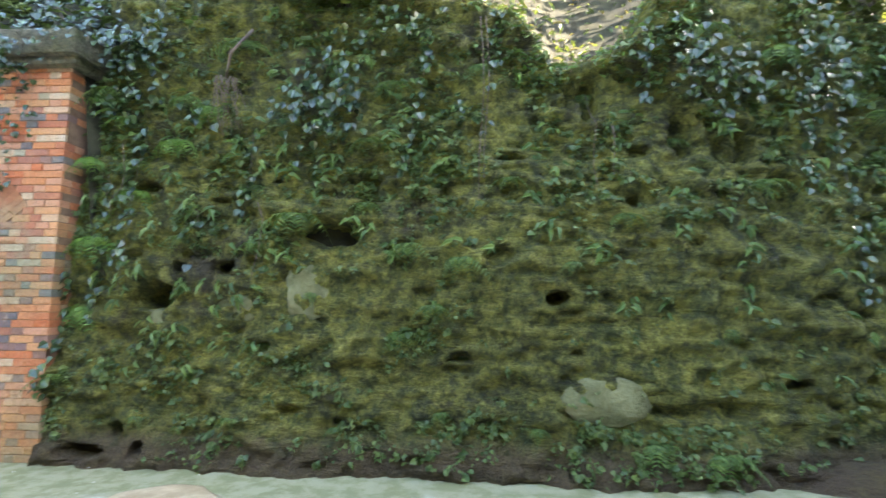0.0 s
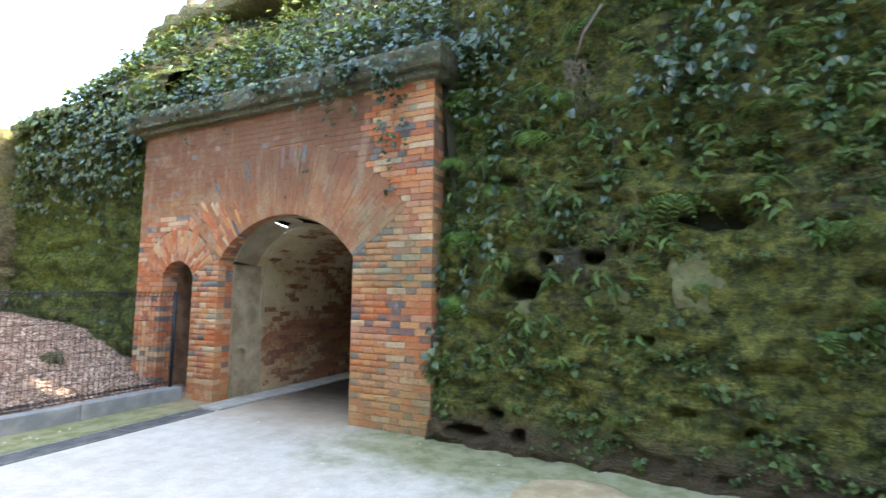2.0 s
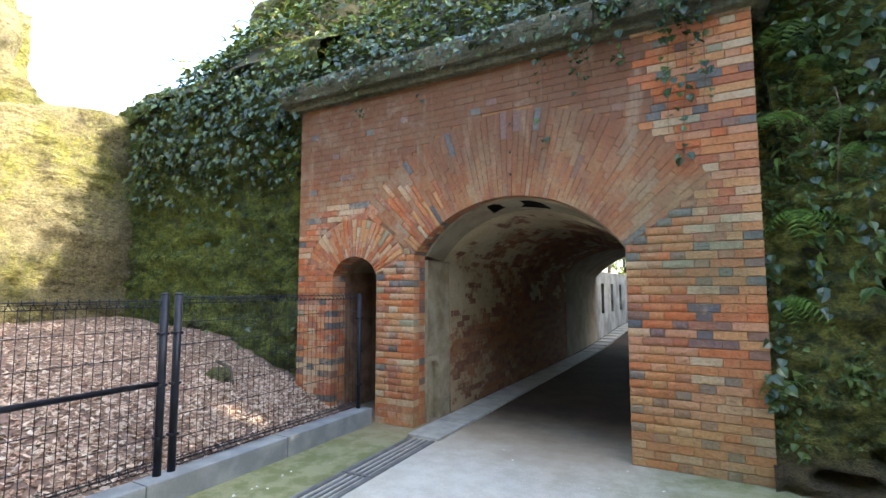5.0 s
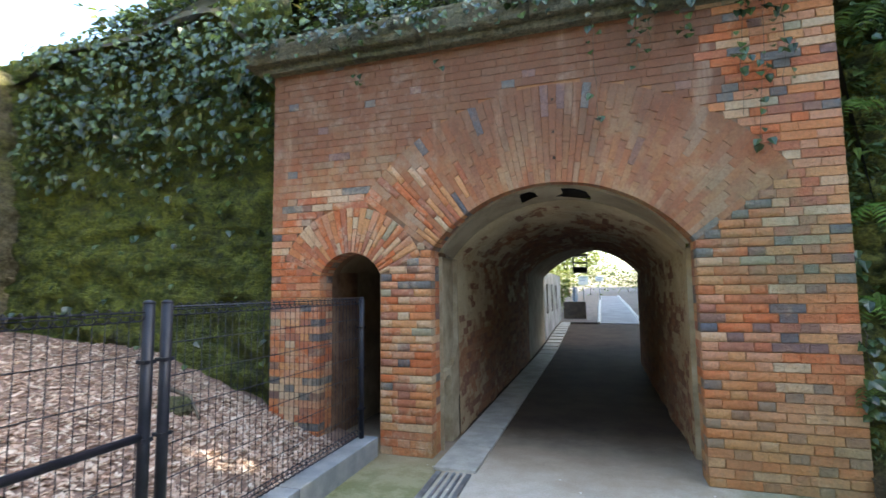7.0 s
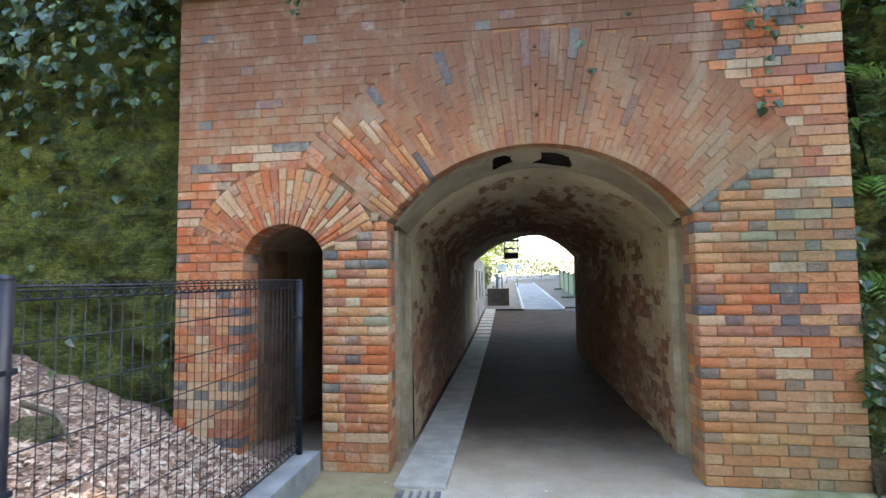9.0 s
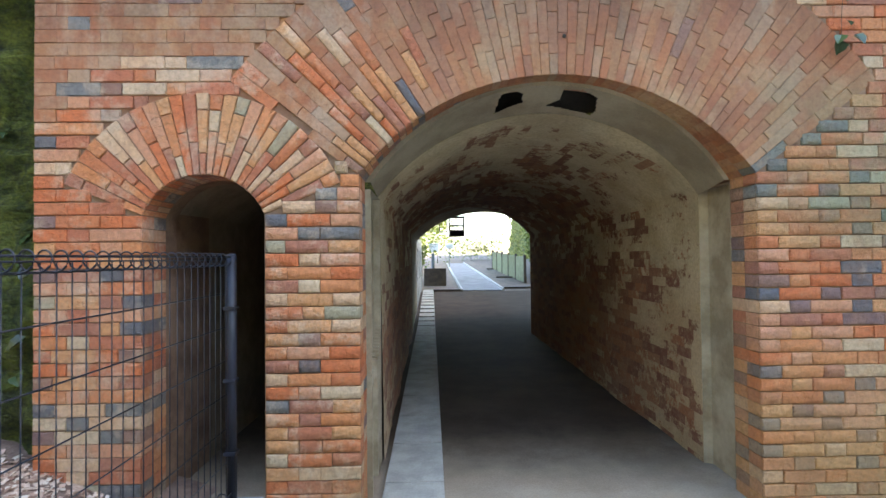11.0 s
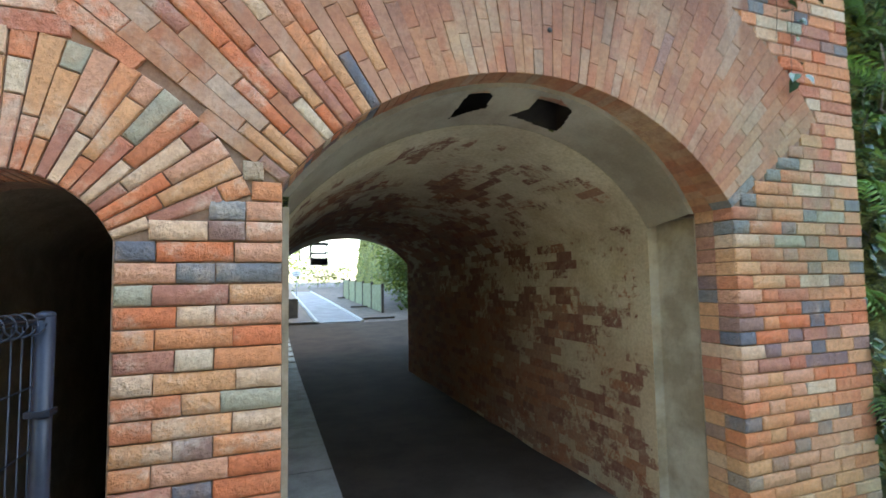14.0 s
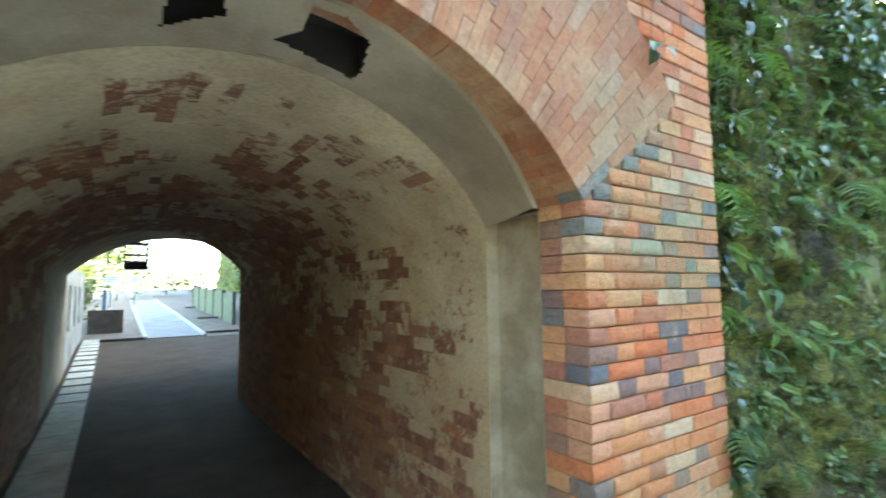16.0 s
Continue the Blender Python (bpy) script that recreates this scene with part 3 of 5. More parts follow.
bricks = []          # (x, z, verts, faces, washed, header)
rear = []            # the second bricks in the depth of the reveals
J = 0.0027           # half a joint
course = 0
z = 0.0
while z < PTOP - 0.03:
    zc = z + COURSE / 2
    # free intervals of the course
    xs, x = [], PX0
    inside = False
    fine = [PX0 + 0.01 * i for i in range(int((PX1 - PX0) / 0.01) + 1)]
    start = None
    for x in fine:
        if not taken(x, zc):
            start = x if start is None else start
        elif start is not None:
            xs.append((start, x - 0.01))
            start = None
    if start is not None:
        xs.append((start, PX1))
    for s0, s1 in xs:
        x = s0
        k = course % 2
        first = True
        while x < s1 - 0.03:
            if course % 2 == 0:
                w = 0.112 if first else (0.226 if k % 2 else 0.112)
            else:
                w = 0.226 if k % 2 else 0.112
                w = 0.17 if first else w
            if rng.random() < 0.15:
                w *= rng.uniform(0.8, 1.15)
            if s1 - x - w < 0.07:
                w = s1 - x
            xe = min(x + w, s1)
            mid = (x + xe) / 2
            wash = zc > 2.15 + 0.25 * math.sin(mid * 3) and mid < -4.55
            g = J * 0.32 if wash else J
            h = g * 0.45
            q = [(x + h, z + g), (xe - h, z + g), (xe - h, z + COURSE - g), (x + h, z + COURSE - g)]
            q = [(p[0] + rng.uniform(-.0015, .0015), p[1] + rng.uniform(-.0015, .0015)) for p in q]
            end = mid < PX0 + 0.12 or mid > PX1 - 0.12 or any(abs(xx - oo) < 0.02 for xx in (x, xe) for oo in (AX0, AX1, DX0, DX1))
            bricks.append((mid, zc, *brick_solid(q, 0.113 if end else 0.02, rng.uniform(0.0, 0.001) if wash else rng.uniform(0.0, 0.005), 0.0015 if wash else rng.uniform(0.002, 0.005)), wash, xe - x < 0.15))
            if end:
                rear.append((mid, zc, *brick_solid(q, 0.228, -0.115 - rng.uniform(0, 0.003), 0.003), wash, True))
            x = xe
            k += 1
            first = False
    z += COURSE
    course += 1


def ring_zone(cx, cz, r, half, r0, r1, slots, wash, first, skip=None):
    for i in range(slots):
        a0, a1 = -half + 2 * half * i / slots, -half + 2 * half * (i + 1) / slots
        rad, k = r0, i % 2
        while rad < r1 - 0.02:
            ln = (0.112, 0.226, 0.17)[i % 3] if rad == r0 else (0.112 if rng.random() < 0.06 else 0.226)
            if r1 - rad - ln < 0.06:
                ln = r1 - rad
            am, rm = (a0 + a1) / 2, rad + ln / 2
            x, zz = cx + rm * math.sin(am), cz + rm * math.cos(am)
            washed = wash(x, zz)
            if not (skip and skip(x, zz)) and zz < PTOP - 0.04 and x < PX1 - 0.03:
                jj = J if not washed else J * 0.32
                g0, g1 = jj / rad, jj / (rad + ln)
                pol = [(rad + jj, a0 + g0), (rad + ln - jj, a0 + g1), (rad + ln - jj, a1 - g1), (rad + jj, a1 - g0)]
                q = [(cx + p * math.sin(b), cz + p * math.cos(b)) for p, b in pol]
                q = [(p[0] + rng.uniform(-.002, .002), min(p[1], PTOP - 0.004)) for p in q]
                bricks.append((x, zz, *brick_solid(q[::-1], 0.113 if first and rad == r0 else 0.02, rng.uniform(0.0, 0.0012) if washed else rng.uniform(0.0, 0.005), 0.0015 if washed else 0.003), washed, False))
                if first and rad == r0:
                    rear.append((x, zz, *brick_solid(q[::-1], 0.228, -0.115 - rng.uniform(0, 0.003), 0.003), washed, True))
            rad += ln
            k += 1


clear_of_door = lambda x, zz: in_ring(x, zz, DCX, DCZ, DR, DHALF, DRING, 0.01)
ring_zone(DCX, DCZ, DR, DHALF, DR, DR + DRING, 25, lambda x, zz: False, True)
ring_zone(ACX, ACZ, AR, AHALF, AR, AR + ARING, 56, lambda x, zz: x > ACX - 0.75 or rng.random() < 0.45 or zz > 2.55, True, clear_of_door)
near = [b for b in bricks if not b[4] and -7.36 < b[0] < -4.2 and 0.3 < b[1] < 2.6]
near = sorted(near, key=lambda b: abs(b[0] + 6.4) + 0.6 * abs(b[1] - 1.4))[:300]
chosen = set(id(b) for b in near)
far_plain = [b for b in bricks + rear if id(b) not in chosen and not b[4]]
far_wash = [b for b in bricks + rear if b[4]]
# ---- tunnel bore ----
BX0, BX1, BSPR, BRISE, BEND = -6.80, -4.70, 1.745, 0.50, 10.2
sec_bore = section(BX0, BX1, BSPR, BRISE)
bore = strip("wall_bore", sec_bore, BAND, sec_bore, BEND, M_BORE, uv=True, rows=40, rough=0.03, skip=lambda j, i: j < 1 and i == 0)
def band_back(k):
    """Back edge of the cement band at the share k of the arch's length."""
    return 4.67 + (BAND - 4.67) * abs(2 * k - 1) ** 1.6


for k in range(25):
    bore.data.vertices[k + 1].co.y = band_back(k / 24)
tagged(bore, "vaulted tunnel lining of flaking lime plaster over brick", "tunnel wall", kind="structure")

# cement band between brick arch and bore, with two broken holes
NB, RB = 240, 30
band_arc0 = arc(AX0 + 0.03, AX1 - 0.03, ASPR, ARISE - 0.02, NB)[0]
band_arc1 = arc(BX0, BX1, BSPR, BRISE, NB)[0]
BREAKS = [[(-6.07, 4.59), (-6.06, 4.42), (-6.06, 4.36), (-5.98, 4.345), (-5.925, 4.39), (-5.915, 4.50), (-5.98, 4.535)], [(-5.764, 4.555), (-5.69, 4.48), (-5.70, 4.36), (-5.60, 4.345), (-5.50, 4.40), (-5.455, 4.56), (-5.468, 4.62), (-5.596, 4.60)]]


def inside(poly, x, y):
    hit = False
    for (x0, y0), (x1, y1) in zip(poly, poly[1:] + poly[:1]):
        if (y0 > y) != (y1 > y) and x < (x1 - x0) * (y - y0) / (y1 - y0) + x0:
            hit = not hit
    return hit


band_y0 = [4.31 + (REV - 4.31) * abs(2 * i / NB - 1) ** 1.5 + 0.012 * noise.noise(Vector((i * 0.09, 0, 2))) for i in range(NB + 1)]
bv = [(p[0] + (q[0] - p[0]) * j / RB, y0 + (y1 - y0) * j / RB, p[1] + (q[1] - p[1]) * j / RB) for j in range(RB + 1) for p, q, y0, y1 in zip(band_arc0, band_arc1, band_y0, [band_back(i / NB) for i in range(NB + 1)])]
bf = []
for j in range(RB):
    for i in range(NB):
        k = j * (NB + 1) + i
        c = [sum(bv[w][ax] for w in (k, k + 1, k + NB + 1, k + NB + 2)) / 4 for ax in (0, 1)]
        if not any(inside(poly, *c) for poly in BREAKS):
            bf.append((k, k + NB + 1, k + NB + 2, k + 1))
band = add("arch_band", bv, bf, M_BAND, smooth=True)
tagged(band, "grey cement band under the tunnel arch with two holes", "arch band", kind="structure")
# hollow lined in near-black, so its shade lies in the colour
cav = add("arch_cavity", [(x, y, (2.246 if y > 4.5 else 2.29) if low else 2.41) for low in (True, False) for x, y in ((-6.12, 4.353), (-5.42, 4.353), (-5.42, 4.655), (-6.12, 4.655))], [(4, 5, 6, 7), (0, 1, 5, 4), (1, 2, 6, 5), (2, 3, 7, 6), (3, 0, 4, 7)], M_VOID_SHADE)
tagged(cav, "hollow above the broken cement band, its shade painted dark", "cavity", kind="structure")
lip0 = arc(AX0 - 0.01, AX1 + 0.01, ASPR, ARISE + 0.005, 24)[0]
lip1 = arc(AX0 + 0.03, AX1 - 0.03, ASPR, ARISE - 0.02, 24)[0]
tagged(add("arch_lip", [(p[0], band_y0[(k % 25) * 10], p[1]) for k, p in enumerate(lip0 + lip1)], [(i, i + 1, i + 26, i + 25) for i in range(24)], M_BAND), "cement edge of the arch band", "arch band", kind="structure")
v = [(AX1, REV, -0.1), (BX1 + 0.05, REV, -0.1), (BX1 + 0.05, BAND - 0.02, -0.1), (BX1, BAND, -0.1)]
v += [(p[0], p[1], ASPR - 0.01) for p in v]
tagged(add("wall_jamb_east", v, [(0, 1, 5, 4), (1, 2, 6, 5), (2, 3, 7, 6), (4, 5, 6, 7)], M_JAMB), "cement lined door rebate in the tunnel jamb", "jamb", kind="structure")


def jamb_hollow(y, z):
    """How deep the west jamb is cut back: a tall door rebate with a rounded foot, and a small arched niche under it."""
    if z > 0.70:
        rim = 4.925 + 0.008 * math.sin(z * 9) if z > 0.90 else 4.66 + 0.265 * math.sqrt((z - 0.70) / 0.20)
        return 0.045 if y < rim else 0.0
    if 4.47 < y < 4.71 and z < 0.64 and (z < 0.54 or ((y - 4.58) / 0.13) ** 2 + ((z - 0.54) / 0.10) ** 2 < 1):
        return 0.08
    return 0.0


JY, JZ = steps(REV, 4.945, 0.013), steps(-0.08, 1.745, 0.0175)
verts, faces = [], []


def jamb_quad(*pts):
    faces.append(tuple(range(len(verts), len(verts) + 4)))
    verts.extend(pts)


cut_back = [[jamb_hollow((p + q) / 2, (r + t) / 2) for r, t in zip(JZ, JZ[1:])] for p, q in zip(JY, JY[1:])]
for i, (p, q) in enumerate(zip(JY, JY[1:])):
    for j, (r, t) in enumerate(zip(JZ, JZ[1:])):
        xx = BX0 - cut_back[i][j]
        jamb_quad((xx, p, r), (xx, q, r), (xx, q, t), (xx, p, t))
        left = cut_back[i - 1][j] if i else 0.0
        below = cut_back[i][j - 1] if j else 0.0
        if left != cut_back[i][j]:
            jamb_quad((BX0 - left, p, r), (xx, p, r), (xx, p, t), (BX0 - left, p, t))
        if below != cut_back[i][j]:
            jamb_quad((BX0 - below, p, r), (BX0 - below, q, r), (xx, q, r), (xx, p, r))
    if cut_back[i][-1]:
        jamb_quad((BX0, p, JZ[-1]), (BX0, q, JZ[-1]), (BX0 - cut_back[i][-1], q, JZ[-1]), (BX0 - cut_back[i][-1], p, JZ[-1]))
for r, t in zip(JZ, JZ[1:]):
    jamb_quad((AX0 - 0.01, REV, r), (BX0 - cut_back[0][JZ.index(r)], REV, r), (BX0 - cut_back[0][JZ.index(r)], REV, t), (AX0 - 0.01, REV, t))
tagged(add("wall_jamb_west", verts, faces, M_JAMB), "cement tunnel jamb with a tall rebate above a small arched niche", "jamb", kind="structure")
# small passage behind the side doorway
sec_d = section(DX0 - 0.02, DX1 + 0.02, DSPR + 0.04, DRISE, 12)
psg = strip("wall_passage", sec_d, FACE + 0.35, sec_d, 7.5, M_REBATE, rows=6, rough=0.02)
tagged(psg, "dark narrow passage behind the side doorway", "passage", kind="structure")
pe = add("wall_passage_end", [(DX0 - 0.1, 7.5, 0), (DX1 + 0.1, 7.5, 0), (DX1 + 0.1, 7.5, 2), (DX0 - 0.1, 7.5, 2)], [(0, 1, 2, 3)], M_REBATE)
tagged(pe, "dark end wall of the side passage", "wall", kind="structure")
# second, wider vault beyond the bore, then the open cutting
W0, W1, WSPR, WRISE = -6.82, -3.55, 1.76, 0.70
sec_w = section(W0, W1, WSPR, WRISE)
wide = strip("wall_vault", sec_w, BEND, sec_w, 13.4, M_BAND, rows=10, rough=0.03)
tagged(wide, "wider grey vault at the far end of the tunnel", "tunnel wall", kind="structure")


def annulus(name, inner, outer, y, material):
    n = len(inner)
    return add(name, [(p[0], y, p[1]) for p in inner] + [(p[0], y, p[1]) for p in outer], [(i, i + 1, n + i + 1, n + i) for i in range(n - 1)], material)


tagged(annulus("wall_bore_end", sec_bore, [(W0, 0)] + [p for p in arc(W0, W1, WSPR, WRISE, 24)[0]] + [(W1, 0)], BEND + 0.003, M_BORE), "plastered end face between the two vaults", "wall", kind="structure")
north = wall_with_openings("wall_rock_north", -14.0, 8.0, 8.0, 13.41, M_CLIFF, [(W0, W1, WSPR, WRISE)], None, 0.2)
tagged(north, "mossy rock face round the far tunnel mouth", "rock face", kind="structure")


# ---- rock faces ----
def rock_point(place, holes, amp, seed, u, zz):
    p, out = place(u, zz)
    w = Vector((u + seed, zz, seed))
    strata = noise.noise(Vector((u * 0.7 + seed, zz * 5.0 + u * 0.6, 3.1)))
    ledge = abs(noise.noise(Vector((u * 2.2 + seed, zz * 8.0 + u, 5.2))))
    d = amp * (noise.noise(w * 0.8) * 0.9 + 0.5 * noise.noise(w * 2.3) + 0.4 * noise.noise(w * 6.0) + 0.3 * noise.noise(w * 15.0) + 0.4 * strata + 0.75 * ledge - 0.55 * max(0.0, noise.noise(Vector((u * 4.0 + seed, zz * 14.0 + u, 8.4))) - 0.12))
    for hu, hz, ru, rz, depth in holes:
        k = math.hypot((u - hu) / ru, (zz - hz) / rz)
        if k < 1.7:
            k += 0.25 * noise.noise(w * 9)
            d -= depth * (1 - smoothstep(0.72, 1.12, k))
    return Vector(p) + Vector(out) * d


def cliff_grid(name, us, zs, place, material, holes=(), amp=0.1, label="", seed=0.0):
    verts = [rock_point(place, holes, amp, seed, u, zz) for zz in zs for u in us]
    n = len(us)
    faces = [(j * n + i, j * n + i + 1, (j + 1) * n + i + 1, (j + 1) * n + i) for j in range(len(zs) - 1) for i in range(n - 1)]
    ob = add(name, verts, faces, material, smooth=True)
    return tagged(ob, label, "rock face", kind="structure")


def east_face(u, zz):
    base = 4.30 - 0.06 * (u + 3.7)
    if u > 2:
        base += 0.35 * (u - 2)
    back = 0.05 * zz + 0.10 * smoothstep(1.5, 3.5, zz)
    top = 4.3 + 0.5 * noise.noise(Vector((u * 0.6, 1, 7)))
    if u < -1.2:
        top += 0.6 * smoothstep(-1.2, -3, u)
    top -= 0.5 * smoothstep(0.5, 0.9, u) * smoothstep(1.9, 1.5, u)
    if zz > top:
        back += (zz - top) * 1.4
    foot = 0.10 * smoothstep(0.35, 0.0, zz)
    if zz > top + 0.1:
        k = smoothstep(0.6, 1.4, u)
        zz = zz * (1 - k) + (top + 0.1 + 0.15 * (zz - top)) * k
    return (u, base + back - foot, zz), (0, -1, 0)


HOLES = [(-2.86, 1.46, 0.2, 0.14, 0.5), (-2.62, 1.72, 0.07, 0.06, 0.3), (-2.2, 1.73, 0.095, 0.06, 0.3), (-1.95, 1.80, 0.04, 0.035, 0.1),
         (-3.35, 0.11, 0.22, 0.06, 0.28), (-3.1, 0.28, 0.09, 0.06, 0.18), (-2.85, 0.13, 0.07, 0.06, 0.16), (0.78, 1.46, 0.1, 0.06, 0.3),
         (-1.22, 2.04, 0.3, 0.13, 0.3), (2.75, 0.75, 0.13, 0.05, 0.16), (2.0, 0.55, 0.5, 0.08, 0.10), (1.55, 2.75, 0.10, 0.06, 0.14),
         (-1.78, 1.02, 0.07, 0.05, 0.12), (-0.35, 1.5, 0.12, 0.06, 0.1), (0.3, 1.8, 0.14, 0.1, 0.12), (1.0, 3.35, 0.07, 0.2, 0.12), (2.3, 2.75, 0.12, 0.16, 0.14)]
HOLES += [(1.15, 3.3, 0.10, 0.26, 0.2), (1.95, 2.9, 0.13, 0.24, 0.2), (2.5, 2.85, 0.16, 0.22, 0.2), (2.85, 2.4, 0.18, 0.2, 0.18)]
for _ in range(70):
    HOLES.append((rng.uniform(-3.5, 4.5), rng.uniform(0.4, 3.9), rng.uniform(0.03, 0.16), rng.uniform(0.02, 0.06), rng.uniform(0.05, 0.12)))
cliff_grid("wall_rock_east", steps(-3.76, 6.0, 0.026), steps(-0.06, 5.6, 0.03), east_face, M_CLIFF, HOLES, 0.135, "mossy mudstone cutting face with pitted holes and small ferns", 1.3)


def west_face(u, zz):
    top = 4.7 + 0.3 * noise.noise(Vector((u * 0.7, 4, 2)))
    back = 0.03 * zz + (max(0.0, zz - top) * 1.6)
    return (u, 4.34 + back, zz), (0, -1, 0)


cliff_grid("wall_rock_west", steps(-13.2, -8.46, 0.05), steps(-0.06, 5.8, 0.05), west_face, M_CLIFF_SHADE, [(-9.2, 1.3, 0.25, 0.08, 0.1), (-10.5, 2.1, 0.3, 0.1, 0.12)], 0.13, "mossy rock face beside the portal, its shade in the colour", 8.2)


def end_face(u, zz):
    # a lower face with a ledge, and a higher face set back behind it
    ledge = 3.9 + 0.5 * smoothstep(2.0, 4.2, u) + 0.15 * noise.noise(Vector((u * 0.8, 9, 2)))
    back = 0.06 * zz + 1.1 * smoothstep(ledge, ledge + 0.25, zz)
    back += 4.0 * smoothstep(3.3, 4.7, u + 0.35 * (zz - 5.0) + 0.5 * noise.noise(Vector((u, zz, 4)))) * smoothstep(ledge, ledge + 0.6, zz)
    return (-12.6 - back, u, zz), (1, 0, 0)


cliff_grid("wall_rock_end", steps(-4.0, 4.8, 0.06), steps(-0.06, 8.0, 0.06), end_face, M_CLIFF_LIT, [(3.0, 1.5, 0.2, 0.06, 0.1), (2.6, 2.3, 0.1, 0.06, 0.1)], 0.16, "mossy sandstone face dappled by the sun, with sunlight in its colour", 4.4)


# unseen south wall, added to close the cutting and hold back sky light
def back_face(u, zz):
    return (u, -5.0 - 0.2 * zz, zz), (0, 1, 0)


cliff_grid("wall_rock_south", steps(-13.5, 14.0, 0.25), steps(-0.06, 8.0, 0.25), back_face, M_CLIFF, (), 0.2, "unseen rock face added across the cutting to narrow the sky", 2.4)


# unseen hill added as a sun block, notched to light the rock crest
def far_east_face(u, zz):
    top = 16.0 - 7.0 * smoothstep(6.5, 6.8, u)
    return (8.5 + 0.35 * zz, u, zz * top / 14.5), (-1, 0, 0)


cliff_grid("wall_rock_far_east", steps(-6.0, 14.0, 0.4), steps(-0.06, 14.5, 0.4), far_east_face, M_CLIFF, (), 0.4, "unseen bare hill added in the east to block the low sun", 6.1)


# rock side added mostly out of view to keep sun off the far path
def north_side_face(u, zz):
    return (1.6 + 0.12 * zz + 0.03 * (u - 13.4), u, zz), (-1, 0, 0)


cliff_grid("wall_rock_north_side", steps(13.3, 62.0, 0.4), steps(-0.06, 7.6, 0.4), north_side_face, M_CLIFF, (), 0.35, "rough rock face added to shade the clearing beyond the tunnel", 3.3)
# bank above the portal and the rock
def bank_z(x, y):
    west = smoothstep(-11.8, -13.0, x + (y - 6.5) * 0.5)
    edge = 3.85 + 0.7 * smoothstep(-8.6, -9.6, x)
    b = edge + (min(y, 8.2) - 4.3) * 1.12 + 0.3 * noise.noise(Vector((x * 0.7, y * 0.7, 0)))
    low = 4.4 + (y - 4.3) * 0.3 + 0.3 * noise.noise(Vector((x * 0.9, y * 0.9, 3)))
    b = b * (1 - west) + low * west
    b -= 2.2 * smoothstep(5.3, 4.5, y) * smoothstep(-3.75, -3.45, x)
    b -= 1.1 * smoothstep(0.2, 1.6, x) * (1 - smoothstep(6.0, 8.0, y))
    return b - 0.55 * smoothstep(-1.0, 1.0, x) * (1 - smoothstep(4.5, 6.5, y))


bx, by = steps(-14.5, 14.0, 0.25), steps(4.35, 13.6, 0.25)
bank = add("bank", [(x, y, bank_z(x, y)) for y in by for x in bx],
           [(j * len(bx) + i, j * len(bx) + i + 1, (j + 1) * len(bx) + i + 1, (j + 1) * len(bx) + i) for j in range(len(by) - 1) for i in range(len(bx) - 1)], M_SOIL, smooth=True)
tagged(bank, "overgrown soil bank above the portal", "bank", kind="structure")
cor = empty("cornice", (-6.17, FACE - 0.05, PTOP), label="mossy stone cornice along the top of the brick portal", category="cornice")
bm = boxes(bmesh.new(), (-8.64, FACE - 0.09, PTOP), (-3.63, FACE + 0.5, PTOP + 0.08), 0.02)
child(part("cornice_moulding", bm, M_CORNICE), cor)
xs = [-8.76, -7.9, -6.9, -5.9, -4.9, -3.9 + 0.31]
for p, q in zip(xs, xs[1:]):
    child(box("coping_stone", (p + 0.004, FACE - 0.16, PTOP + 0.08), (q - 0.004, FACE + 0.5, PTOP + 0.32), M_CORNICE, None, 0.025), cor)


def long_rock(name, p, q, w, h, material, label):
    p, q = Vector(p), Vector(q)
    d = (q - p).normalized()
    s = Vector((-d.y, d.x, 0)).normalized()
    verts, faces, n, m = [], [], 40, 14
    for i in range(n + 1):
        c = p.lerp(q, i / n)
        k = math.sin(math.pi * min(1, max(0.0, 0.04 + 0.92 * i / n))) ** 0.3
        for j in range(m):
            an = 2 * math.pi * j / m
            r = 1 + 0.25 * noise.noise(Vector((i * 0.3, math.cos(an) * 1.5, math.sin(an) * 1.5)))
            verts.append(c + s * (w * k * r * math.copysign(abs(math.cos(an)) ** 0.35, math.cos(an))) + Vector((0, 0, h * k * r * math.copysign(abs(math.sin(an)) ** 0.35, math.sin(an)))))
    for i in range(n):
        for j in range(m):
            faces.append((i * m + j, i * m + (j + 1) % m, (i + 1) * m + (j + 1) % m, (i + 1) * m + j))
    return tagged(add(name, verts, faces, material, smooth=True), label, "rock ledge")


long_rock("rock_ledge", (-12.2, 6.6, 6.95), (-8.0, 7.1, 7.5), 0.7, 0.24, M_CLIFF_LIT, "weathered stone ledge jutting from the bank above")
# ---- mulch slope, kerb, fence, drain ----
SKEW = radians(1.5)              # the drain runs at this angle to the kerb


def kerb_back(y):
    return -7.475


def mulch_z(x, y):
    along = max(0.0, kerb_back(y) + 0.1 - x)
    zz = 0.10 + 0.98 * (1 - math.exp(-along * 0.42)) + 0.05 * noise.noise(Vector((x, y, 3)))
    if y > 3.0:
        zz -= 0.22 * smoothstep(3.0, 4.2, y) * smoothstep(-10.2, -8.3, x)
    return zz


mx, my = steps(0.0, 1.0, 0.018), steps(-3.0, 4.6, 0.1)
M_MULCHBED = simple("mulch_bed", (0.16, 0.10, 0.075), (0.26, 0.17, 0.13), 9, 0.95, 0, 0.8, 35, 0.02)
